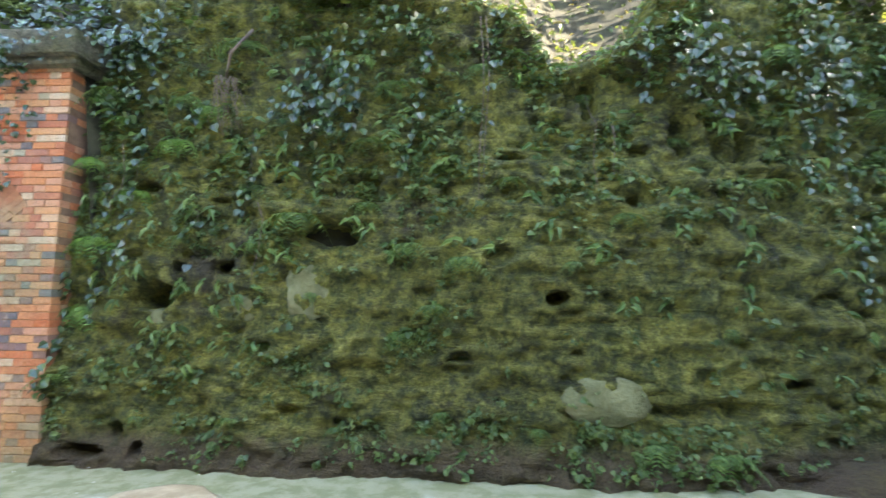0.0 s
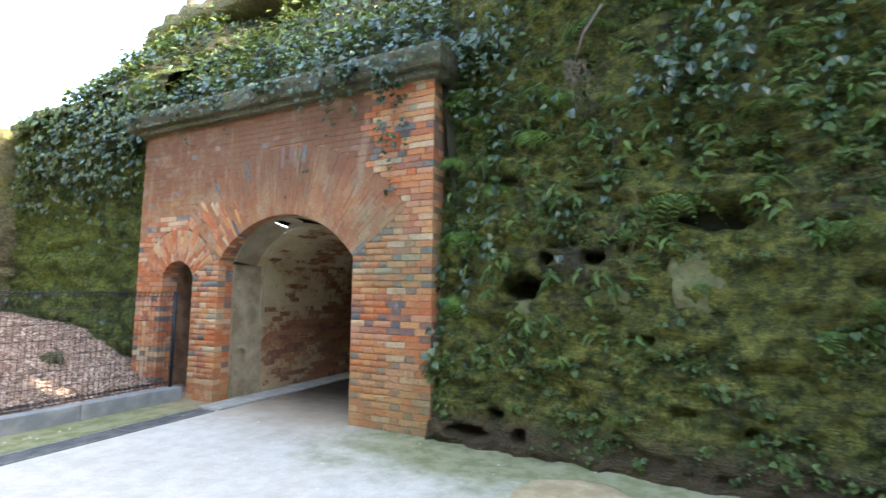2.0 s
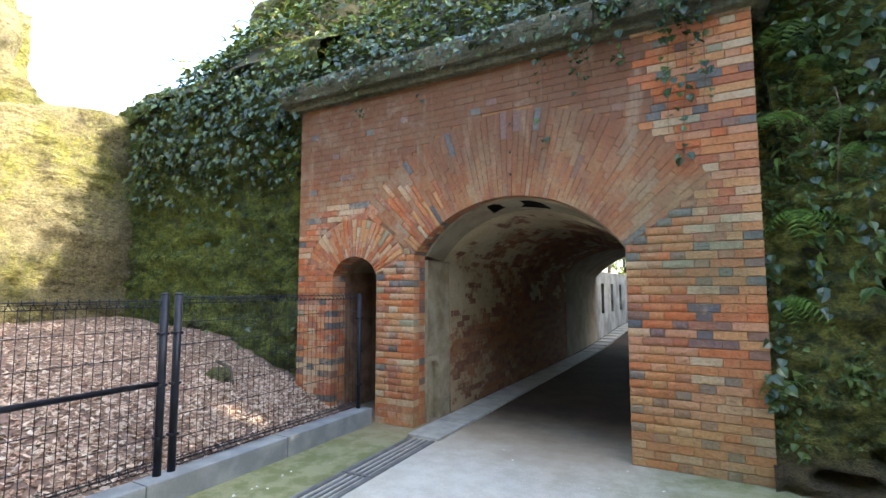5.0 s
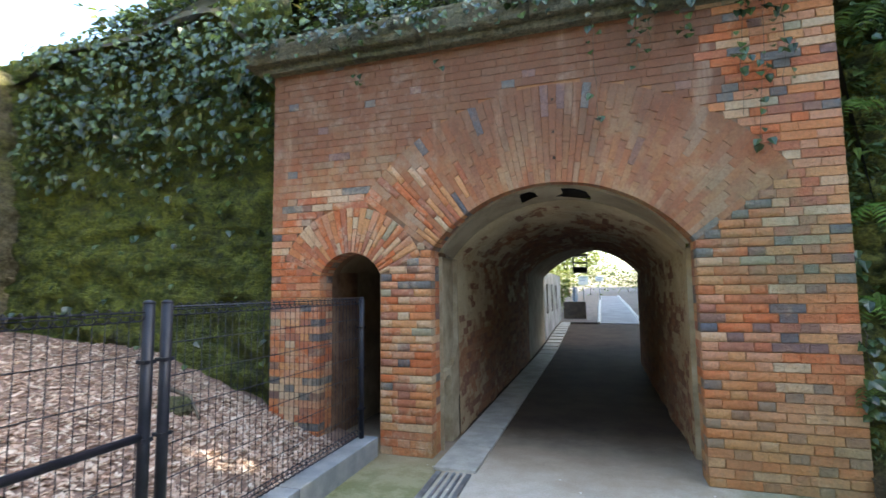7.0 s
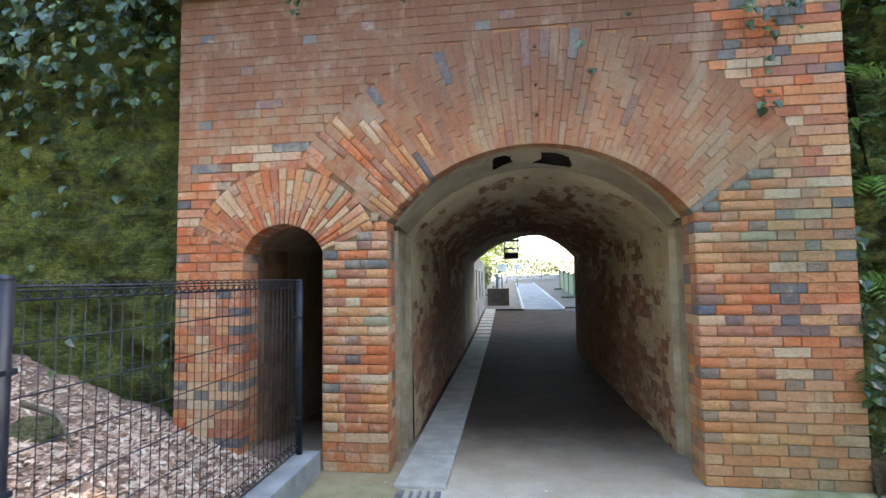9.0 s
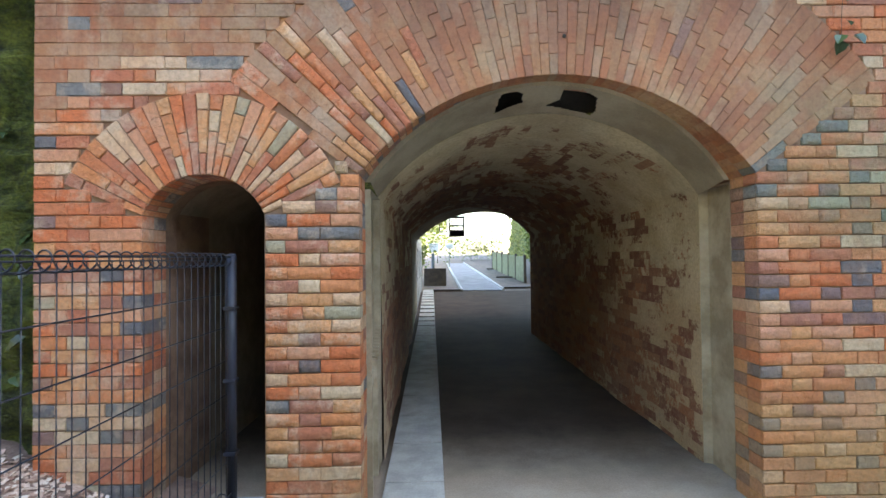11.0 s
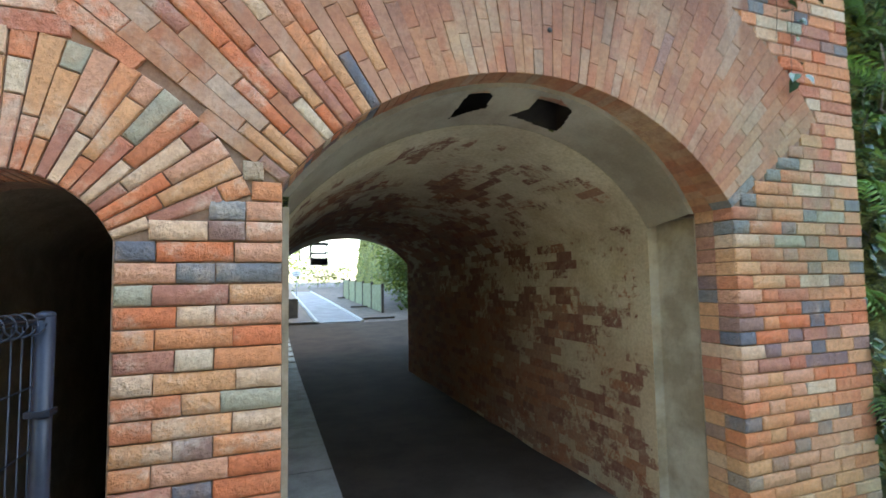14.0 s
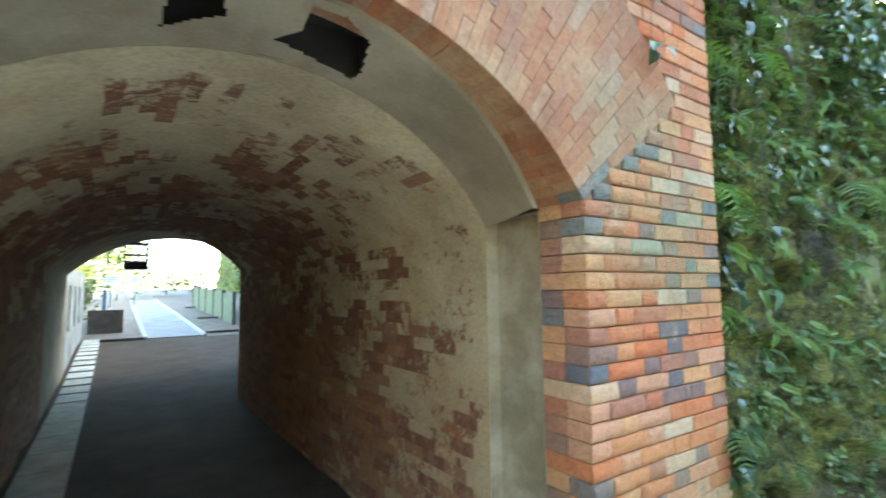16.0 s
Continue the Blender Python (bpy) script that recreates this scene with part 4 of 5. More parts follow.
mul = add("mulch_bed", [(x, y, mulch_z(x, y)) for y in my for x in [-13.0 + (kerb_back(y) + 13.0) * k for k in mx]],
          [(j * len(mx) + i, j * len(mx) + i + 1, (j + 1) * len(mx) + i + 1, (j + 1) * len(mx) + i) for j in range(len(my) - 1) for i in range(len(mx) - 1)], M_MULCHBED, smooth=True)
tagged(mul, "slope of brown bark mulch behind the fence", "mulch slope", kind="structure")
KX0, KX1, KT = -7.49, -7.31, 0.165
PIVOT = (-7.40, 4.1, 0.0)
kerb = empty("kerb", PIVOT, label="grey precast concrete kerb carrying the mesh fence", category="kerb")
ks = [-3.0, -1.8, -0.6, 0.6, 1.8, 2.98, 4.15]
for p, q in zip(ks, ks[1:]):
    child(box("kerb_block", (KX0, p + 0.003, -0.02), (KX1, q - 0.003, KT), M_KERB, None, 0.012), kerb)
drain = empty("drain_channel", (-6.46, 3.95, 0), label="slotted steel drain channel set in the concrete path", category="drain")
for p in range(7):
    y0 = -3.06 + p * 1.0
    b = bmesh.new()
    for xa, xb in ((-6.705, -6.66), (-6.62, -6.60), (-6.565, -6.545), (-6.51, -6.49), (-6.46, -6.42)):
        boxes(b, (xa, y0 + 0.004, -0.03), (xb, y0 + 0.996, 0.012))
    boxes(b, (-6.705, y0 + 0.004, -0.03), (-6.42, y0 + 0.03, 0.011))
    child(part("grating", b, M_STEEL), drain)
drain.rotation_euler.z = SKEW
cov = empty("drain_covers", (-6.57, 10, 0), label="row of concrete gutter covers along the tunnel wall", category="drain cover")
y0 = 3.97
while y0 < 19.3:
    ob = child(box("cover_slab", (-6.745, y0 + 0.006, -0.02), (-6.395, y0 + 0.594, 0.024 + outside_z(y0 + .6)), M_COVER, None, 0.01), cov)
    y0 += 0.6

FX = -7.455
fence = empty("mesh_fence", PIVOT, label="black welded mesh fence panel with rolled top on the kerb", category="fence")


def fence_panel(parent, y0, y1, z0, z1, roll=True):
    items = []
    n = round((y1 - y0) / 0.056)
    for i in range(n + 1):
        yy = y0 + (y1 - y0) * i / n
        ob = tube("wire", [(FX, yy, z0), (FX, yy, z1)], 0.0023, M_FENCE, None, 4)
        child(ob, parent)
    m = round((z1 - z0) / 0.17)
    for i in range(m + 1):
        zz = z0 + (z1 - z0) * i / m
        child(tube("cross_wire", [(FX + 0.004, y0, zz), (FX + 0.004, y1, zz)], 0.0027, M_FENCE, None, 4), parent)
    for zr in ((z1, z0) if roll else ()):
        for k in range(3):
            an = 2 * math.pi * k / 3 + 0.5
            c, s = 0.028 * math.cos(an), 0.028 * math.sin(an)
            child(tube("roll_wire", [(FX + c, y0, zr + s), (FX + c, y1, zr + s)], 0.0035, M_FENCE, None, 5), parent)
        turns = n * 14
        pts = [(FX + 0.03 * math.cos(i * 2 * math.pi / 14), y0 + (y1 - y0) * i / turns, zr + 0.03 * math.sin(i * 2 * math.pi / 14)) for i in range(turns + 1)]
        child(tube("roll_coil", pts, 0.0028, M_FENCE, None, 4), parent)


def fence_post(parent, yy, z0, z1, r=0.023):
    child(tube("post", [(FX + 0.02, yy, z0), (FX + 0.02, yy, z1)], r, M_FENCE, None, 12), parent)
    b = bmesh.new()
    bmesh.ops.create_uvsphere(b, u_segments=12, v_segments=6, radius=r * 1.06, matrix=Matrix.Translation((FX + 0.02, yy, z1)) @ Matrix.Diagonal((1, 1, 0.55, 1)))
    child(part("cap", b, M_FENCE, None, "", True), parent)
    for zz in (z0 + 0.25, z0 + 0.6, z0 + 0.95):
        b = bmesh.new()
        boxes(b, (FX - 0.012, yy - 0.004 - r, zz - 0.009), (FX + 0.046, yy + 0.004 + r, zz + 0.009), 0.004)
        child(part("clamp", b, M_FENCE), parent)


fence_panel(fence, 2.06, 4.05, KT + 0.05, 1.35)
fence_post(fence, 2.035, KT, 1.385, 0.027)
fence_post(fence, 4.07, KT, 1.37)
gate = empty("mesh_gate", PIVOT, label="black welded mesh gate with a middle rail", category="gate")
fence_panel(gate, -1.0, 1.91, KT + 0.07, 1.33)
fence_post(gate, 1.935, KT, 1.385, 0.027)
fence_post(gate, -1.02, KT, 1.385)
for zz in (0.78,):
    child(tube("rail", [(FX + 0.02, -1.0, zz), (FX + 0.02, 1.91, zz)], 0.019, M_FENCE, None, 10), gate)
# ---- plants ----
def leaf_shape(width=0.8, fold=0.1, droop=0.12):
    """A pointed leaf, 1 long along y, folded on its rib."""
    w = width / 2
    v = np.array([(0, 0, 0), (0, 0.5, -droop * 0.3), (0, 1, -droop), (-w * 0.95, 0.18, fold), (-w * 0.8, 0.55, fold * 0.8), (w * 0.95, 0.18, fold), (w * 0.8, 0.55, fold * 0.8)])
    f = [(0, 1, 4, 3), (1, 2, 4), (0, 5, 6, 1), (1, 6, 2)]
    return v, f


IVY, LONG, NARROW = leaf_shape(0.95), leaf_shape(0.36, 0.06, 0.25), leaf_shape(0.2, 0.03, 0.2)


def scatter(shape, items):
    """items: (place, tip direction, normal, size). Gives vertices and faces of all the leaves."""
    v0, f0 = shape
    verts, faces = [], []
    for i, (p, tip, nor, s) in enumerate(items):
        n = Vector(nor).normalized()
        t = Vector(tip)
        t = (t - n * t.dot(n))
        t = t.normalized() if t.length > 1e-4 else n.orthogonal().normalized()
        b = t.cross(n)
        m = np.array((b, t, n)) * s
        verts.append(v0 @ m + np.array(p))
        o = i * len(v0)
        faces += [tuple(k + o for k in f) for f in f0]
    return (np.concatenate(verts).tolist() if verts else []), faces


def rnd(sc=1.0):
    return Vector((rng.gauss(0, sc), rng.gauss(0, sc), rng.gauss(0, sc)))


def leaf_on(p, out, size, hang=1.0, spread=0.4):
    return (p, Vector((0, 0, -hang)) + rnd(spread) + Vector(out) * 0.3, Vector(out) + Vector((0, 0, 0.7)) + rnd(spread), size * rng.uniform(0.7, 1.25))


def vine(name, pts, size, per, label, out=(0, -1, 0), group=""):
    """A hanging stem with leaves in pairs down its length."""
    pts = [Vector(p) for p in pts]
    fine = []
    for p, q in zip(pts, pts[1:]):
        for i in range(6):
            fine.append(p.lerp(q, i / 6) + rnd(0.008))
    fine.append(pts[-1])
    thing = empty(name, fine[0], label=label, category="ivy", group=group)
    child(tube("stem", fine, 0.004, M_WOOD, None, 4, 0.4), thing)
    items = []
    length = sum((q - p).length for p, q in zip(pts, pts[1:]))
    for i in range(int(length * per)):
        k = rng.random() * (len(fine) - 1)
        p = fine[int(k)].lerp(fine[min(int(k) + 1, len(fine) - 1)], k % 1) + Vector((rng.uniform(-0.05, 0.05), 0, 0)) + Vector(out) * rng.uniform(0.01, 0.05)
        items.append(leaf_on(p, out, size, 1.0, 0.35))
    child(add("leaves", *scatter(IVY, items), M_IVY), thing)
    return thing


def east_at(u, zz, off=0.0):
    p = rock_point(east_face, HOLES, 0.135, 1.3, u, zz)
    return p + Vector((0, -off, 0))


def west_at(u, zz, off=0.0):
    return rock_point(west_face, [], 0.13, 8.2, u, zz) + Vector((0, -off, 0))


def near_hole(u, zz):
    return any(math.hypot((u - h[0]) / h[2], (zz - h[1]) / h[3]) < 1.45 for h in HOLES[:21])


# small herbs and moss tufts on the rock, more of them low down and in the upper third
items, long_items = [], []
for _ in range(7500):
    u, zz = rng.uniform(-3.7, 5.0), rng.uniform(0.05, 4.4)
    den = 0.10 + 0.90 * smoothstep(0.0, 0.3, noise.noise(Vector((u * 1.3, zz * 1.8, 11))) + 0.12 * (zz > 2.1))
    if 0.3 < u < 4 and 0.95 < zz < 1.9:
        den *= 0.35
    den *= 1.0 if zz < 0.9 or zz > 1.9 else 0.5
    if rng.random() > den or near_hole(u, zz):
        continue
    p = east_at(u, zz, 0.005)
    small = rng.uniform(0.018, 0.046) * (1.25 if zz > 2.3 else 1.0)
    for k in range(rng.randint(4, 10)):
        d = Vector((rng.uniform(-1, 1), -0.8, rng.uniform(-0.9, 0.5)))
        (long_items if rng.random() < 0.55 else items).append((p + rnd(0.022), d, Vector((0, -0.7, 1)) + rnd(0.4), small * rng.uniform(0.8, 1.8)))
herb = add("rock_herbs", *scatter(LONG, long_items), M_HERB)
tagged(herb, "small green herbs and ferns rooted in the mossy rock", "herbs", kind="stuff")
herb2 = add("rock_leaflets", *scatter(IVY, items), M_HERB)
tagged(herb2, "tiny round leaves scattered over the mossy rock", "herbs", kind="stuff")

items, long_items = [], []
for _ in range(1500):
    u, zz = rng.uniform(-12.4, -8.55), rng.uniform(0.6, 4.6)
    thick = smoothstep(2.2, 3.6, zz)
    if rng.random() > 0.12 + 0.88 * thick:
        continue
    p = west_at(u, zz, 0.02)
    for k in range(rng.randint(2, 5) if thick > 0.4 else 1):
        items.append(leaf_on(p + rnd(0.05) + Vector((0, -rng.uniform(0, 0.22) * thick, 0)), (0, -1, 0), 0.095, 1.0, 0.4))
    if rng.random() < 0.5:
        long_items.append((p, Vector((rng.uniform(-1, 1), -0.5, -0.7)), Vector((0, -0.7, 1)) + rnd(0.4), 0.06))
tagged(add("rock_ivy", *scatter(IVY, items), M_IVY), "broad ivy leaves spreading over the dark rock face", "ivy", kind="stuff")
tagged(add("west_herbs", *scatter(LONG, long_items), M_HERB), "thin herbs on the dark rock face", "herbs", kind="stuff")

# ivy over the cornice and up the bank
items = []
for _ in range(6200):
    x = rng.uniform(-8.9, -3.2)
    k = rng.random()
    if k < 0.42:      # over the coping
        thick = 0.12 + 0.6 * smoothstep(0.0, 0.35, noise.noise(Vector((x * 1.6, 2, 5)))) if x > -8.4 else 0.3
        if rng.random() > thick:
            continue
        p = Vector((x, FACE - 0.17 - rng.uniform(0, 0.05), PTOP + 0.36 - abs(rng.gauss(0, 0.12))))
        if p.z > PTOP + 0.30:
            p.y = rng.uniform(FACE - 0.16, FACE + 0.3)
        items.append(leaf_on(p, (0, -1, 0.2), 0.075))
    else:
        y = FACE + 0.05 + abs(rng.gauss(0, 1.5))
        p = Vector((x, y, bank_z(x, max(y, 4.35)) + rng.uniform(0.02, 0.35)))
        p.z = max(p.z, PTOP + 0.34)
        items.append(leaf_on(p, (0, -0.8, 0.5), 0.10, 0.6, 0.5))
for _ in range(2600):
    x, y = rng.uniform(-13.2, -8.3), 4.5 + abs(rng.gauss(0, 1.4))
    p = Vector((x, y, bank_z(x, y) + rng.uniform(0.0, 0.3)))
    items.append(leaf_on(p, (0, -0.8, 0.5), 0.11, 0.6, 0.5))
tagged(add("cornice_ivy", *scatter(IVY, items), M_IVY), "glossy ivy spilling over the cornice of the portal", "ivy", kind="stuff")

items, dry = [], []
for _ in range(7500):
    x, y = rng.uniform(-13.0, 5.5), rng.uniform(4.5, 8.5)
    p = Vector((x, y, bank_z(x, y) + rng.uniform(0.0, 0.5) * (0.4 + abs(noise.noise(Vector((x, y, 0)))) * 2)))
    (dry if rng.random() < 0.12 else items).append((p, Vector((rng.uniform(-1, 1), -0.8, rng.uniform(-0.6, 0.8))), Vector((0, -0.4, 1)) + rnd(0.5), rng.uniform(0.07, 0.17)))
tagged(add("bank_undergrowth", *scatter(LONG, items), M_HERB), "dense green undergrowth on the bank", "undergrowth", kind="stuff")
tagged(add("dry_undergrowth", *scatter(LONG, dry), M_DRY), "dry straw coloured stalks on the bank", "undergrowth", kind="stuff")

# shrubs and ivy hanging over the upper edge of the rock
items = []
for _ in range(2600):
    u = rng.uniform(-3.6, 5.0)
    zz = 3.1 + abs(rng.gauss(0, 0.7)) + 0.4 * noise.noise(Vector((u * 1.2, 5, 1)))
    if rng.random() > smoothstep(0.0, 0.25, noise.noise(Vector((u * 1.1, zz * 0.9, 1)))) or zz > 4.9 or 0.6 < u < 1.8:
        continue
    p = east_at(u, zz, rng.uniform(0.02, 0.25))
    items.append(leaf_on(p + rnd(0.05), (0, -1, 0), 0.085, 1.0, 0.45))
tagged(add("edge_ivy", *scatter(IVY, items), M_IVY), "ivy trailing over the upper edge of the rock", "ivy", kind="stuff")

items = []
for _ in range(190):
    u, zz = rng.uniform(-3.6, 4.8), rng.uniform(0.5, 4.4) if rng.random() < 0.35 else rng.uniform(1.7, 4.4)
    p = east_at(u, zz, 0.01)
    for k in range(rng.randint(4, 8)):
        items.append((p + rnd(0.03), Vector((rng.uniform(-1, 1), -0.6, rng.uniform(-1.0, 0.3))), Vector((0, -0.8, 0.6)) + rnd(0.3), rng.uniform(0.07, 0.15)))
for _ in range(55):
    u, zz = rng.uniform(-3.72, -1.5), rng.uniform(0.9, 3.8)
    p = east_at(u, zz, 0.02)
    for k in range(rng.randint(3, 6)):
        items.append((p + rnd(0.04), Vector((rng.uniform(-1, 1), -0.9, rng.uniform(-0.8, 0.4))), Vector((-0.5, -0.6, 0.7)) + rnd(0.3), rng.uniform(0.08, 0.15)))
crest, straw = [], []
for _ in range(700):
    u, zz = rng.uniform(0.35, 2.1), rng.uniform(3.45, 4.9)
    (straw if rng.random() < 0.35 else crest).append((east_at(u, zz, 0.0) + Vector((0, 0, 0.02)), Vector((rng.uniform(-1, 1), -0.9, rng.uniform(-0.5, 0.8))), Vector((0, -0.5, 1)) + rnd(0.4), rng.uniform(0.05, 0.12)))
tagged(add("crest_herbs", *scatter(LONG, crest), M_FERN_LIT), "sunlit green herbs on the crest of the rock", "herbs", kind="stuff")
tagged(add("crest_straw", *scatter(NARROW, straw), M_DRY), "dry sunlit grass on the crest of the rock", "grass", kind="stuff")
tagged(add("broad_herbs", *scatter(LONG, items), M_FERN), "drooping broad bladed herbs on the rock", "herbs", kind="stuff")

for x0, z0, x1, z1, per in ((-0.31, 4.0, -0.56, 2.55, 26), (-3.38, 2.6, -3.40, 1.2, 26), (-3.06, 3.1, -3.14, 1.5, 22), (-2.46, 2.25, -2.48, 1.6, 14), (-3.69, 1.7, -3.71, 0.5, 30),
                            (3.15, 3.4, 3.1, 2.4, 26), (2.0, 3.5, 2.4, 3.0, 26), (3.55, 3.4, 3.54, 1.4, 24), (0.3, 4.2, 0.25, 3.4, 26), (-1.5, 3.6, -1.55, 2.7, 20), (-2.0, 3.0, -2.05, 2.2, 22), (1.6, 3.9, 1.65, 3.2, 24)):
    vine("ivy_vine", [east_at(x0 + (x1 - x0) * i / 4, z0 + (z1 - z0) * i / 4, 0.05) for i in range(5)], 0.078, per, "thin ivy vine hanging down the mossy rock", group="vines on the rock")
for x, z1, per in ((-5.1, 3.15, 20), (-4.36, 2.7, 24), (-4.22, 2.45, 24), (-5.42, 2.75, 10), (-7.55, 3.4, 10), (-6.8, 3.4, 8), (-4.76, 3.35, 22), (-5.0, 3.3, 18), (-4.1, 2.85, 18)):
    top = PTOP + 0.2
    vine("ivy_vine", [(x, FACE - 0.17, top), (x + 0.02, FACE - 0.16, PTOP + 0.02), (x + 0.03, FACE - 0.05, PTOP - 0.15), (x + rng.uniform(-0.05, 0.1), FACE - 0.02, z1)], 0.062, int(per * 1.6), "ivy vine hanging from the cornice over brick", group="vines on the portal")


# ferns
def fern(name, fronds, length, material=None):
    thing = empty(name, (0, 0, 0), label="green fern rooted in the mossy rock", category="fern", group="ferns on the rock")
    for k in range(fronds):
        an = -math.pi * (0.08 + 0.84 * (k + 0.5) / fronds) + rng.uniform(-0.15, 0.15)
        out = Vector((math.cos(an), math.sin(an), 0))
        ln = length * rng.uniform(0.7, 1.1)
        rib = [Vector((out.x * ln * 1.0 * s, out.y * ln * (0.75 * s - 0.25 * s * s), ln * (0.45 * s - 1.15 * s * s))) for s in (0, 0.2, 0.4, 0.6, 0.8, 1.0)]
        v, f = tube_data(rib, 0.0022, 3, 0.3)
        items = []
        for i in range(1, 13):
            s = i / 13
            j = int(s * 5)
            p = rib[j].lerp(rib[min(j + 1, 5)], s * 5 - j)
            d = (rib[min(j + 1, 5)] - rib[j]).normalized()
            side = d.cross(Vector((0, 0, 1))).normalized()
            wl = ln * 0.27 * math.sin(math.pi * min(1, 0.18 + s * 0.82)) + 0.006
            for sg in (-1, 1):
                face = side.cross(d)
                face = face if face.z - face.y > 0 else -face
                items.append((p, side * sg + d * 0.45, face + side * sg * 0.15, wl))
        lv, lf = scatter(NARROW, items)
        child(add("frond", *join_data([(v, f), (lv, lf)]), material or M_FERN), thing)
    return thing


protos = [fern("fern", 4, 0.25), fern("fern", 5, 0.33), fern("fern", 3, 0.2), fern("fern", 5, 0.48)]
first = [(-0.27, 1.38, 0), (-0.56, 1.15, 2), (-3.06, 3.42, 3), (-1.54, 2.2, 1)]
for pr, (u, zz, _) in zip(protos, first):
    pr.matrix_basis = Matrix.Translation(east_at(u, zz, 0.0)) @ Matrix.Rotation(0.0, 4, "Z")
spots = [(0.01, 0.95, 2), (-1.83, 1.03, 0), (-0.5, 1.92, 1), (-0.04, 1.8, 1), (-0.89, 2.9, 1), (-2.03, 2.5, 1), (1.36, 2.15, 0), (2.67, 2.5, 1), (1.15, 3.4, 1), (1.9, 2.9, 0), (0.15, 3.65, 1), (-2.2, 3.98, 3),
         (-3.66, 1.35, 1), (-3.68, 0.75, 0), (-3.45, 3.5, 3), (-2.75, 3.4, 1), (-2.9, 0.4, 2), (-2.0, 0.42, 2), (-1.1, 0.35, 2), (1.5, 0.3, 1), (2.0, 0.25, 1), (-0.2, 0.5, 2), (0.6, 0.4, 2), (1.0, 3.9, 3), (3.0, 3.8, 3), (2.2, 3.95, 1), (-1.2, 3.7, 1),
         (-2.6, 2.0, 0), (-1.9, 1.95, 0), (-3.2, 2.75, 1), (0.4, 2.5, 0), (-2.75, 1.15, 2), (3.9, 2.2, 1), (4.2, 3.3, 3), (2.2, 1.2, 2), (-0.9, 2.3, 0), (0.9, 1.75, 2), (-1.35, 1.5, 2), (-0.7, 3.5, 1)]
for u, zz, k in spots:
    copy_thing(protos[k], Matrix.Translation(east_at(u, zz, 0.0)) @ Matrix.Rotation(rng.uniform(-0.5, 0.5), 4, "Z") @ Matrix.Rotation(rng.uniform(-0.25, 0.35), 4, "X"))
# ferns by the portal take the lighter, sunlit leaf colour
lit_fern = fern("fern", 6, 0.42, M_FERN_LIT)
lit_fern["label"] = "green fern beside the brick portal, sunlight put into its colour"
lit_fern.matrix_basis = Matrix.Translation(east_at(-3.5, 2.0, 0.0))
for u, zz in ((-3.62, 2.75), (-3.15, 2.45), (-3.35, 3.2), (-3.6, 1.35), (-2.8, 2.95), (-3.62, 3.4), (-2.5, 3.3)):
    copy_thing(lit_fern, Matrix.Translation(east_at(u, zz, 0.0)) @ Matrix.Rotation(rng.uniform(-0.6, 0.6), 4, "Z") @ Matrix.Rotation(rng.uniform(-0.3, 0.4), 4, "X") @ Matrix.Scale(rng.uniform(0.55, 1.05), 4))
for x, y, k in ((-7.0, 4.6, 3), (-6.4, 4.75, 1), (-8.0, 4.9, 3), (-7.3, 5.1, 3), (-5.2, 4.8, 1)):
    copy_thing(protos[k], Matrix.Translation((x, y, max(bank_z(x, y), PTOP + 0.3) + 0.05)))

# bare roots hanging from the edge
root = empty("hanging_roots", east_at(-2.3, 3.6, 0.05), label="tangle of bare brown roots hanging over the rock", category="roots")
for k in range(16):
    p = east_at(-2.35 + rng.uniform(-0.1, 0.1), 3.62, 0.04)
    pts = [p]
    for i in range(6):
        p = p + Vector((rng.uniform(-0.05, 0.07), -rng.uniform(-0.01, 0.03), -rng.uniform(0.06, 0.13)))
        pts.append(p)
    child(tube("root", pts, rng.uniform(0.003, 0.007), M_ROOT, None, 4, 0.3), root)
child(tube("branch", [east_at(-2.1, 4.1, 0.1), east_at(-2.25, 3.8, 0.2), east_at(-2.35, 3.6, 0.05)], 0.018, M_ROOT, None, 6, 0.6), root)
for x, z0, z1 in ((0.15, 4.1, 2.3), (0.2, 4.1, 2.5), (1.15, 3.4, 2.4), (-1.85, 2.3, 1.6), (1.3, 3.0, 2.5), (-3.25, 2.9, 2.2)):
    tagged(tube("hanging_root", [east_at(x + 0.03 * math.sin(i), z0 + (z1 - z0) * i / 5, 0.09) for i in range(6)], 0.0045, M_ROOT, None, 5, 0.6), "thin bare root hanging down the rock", "root")


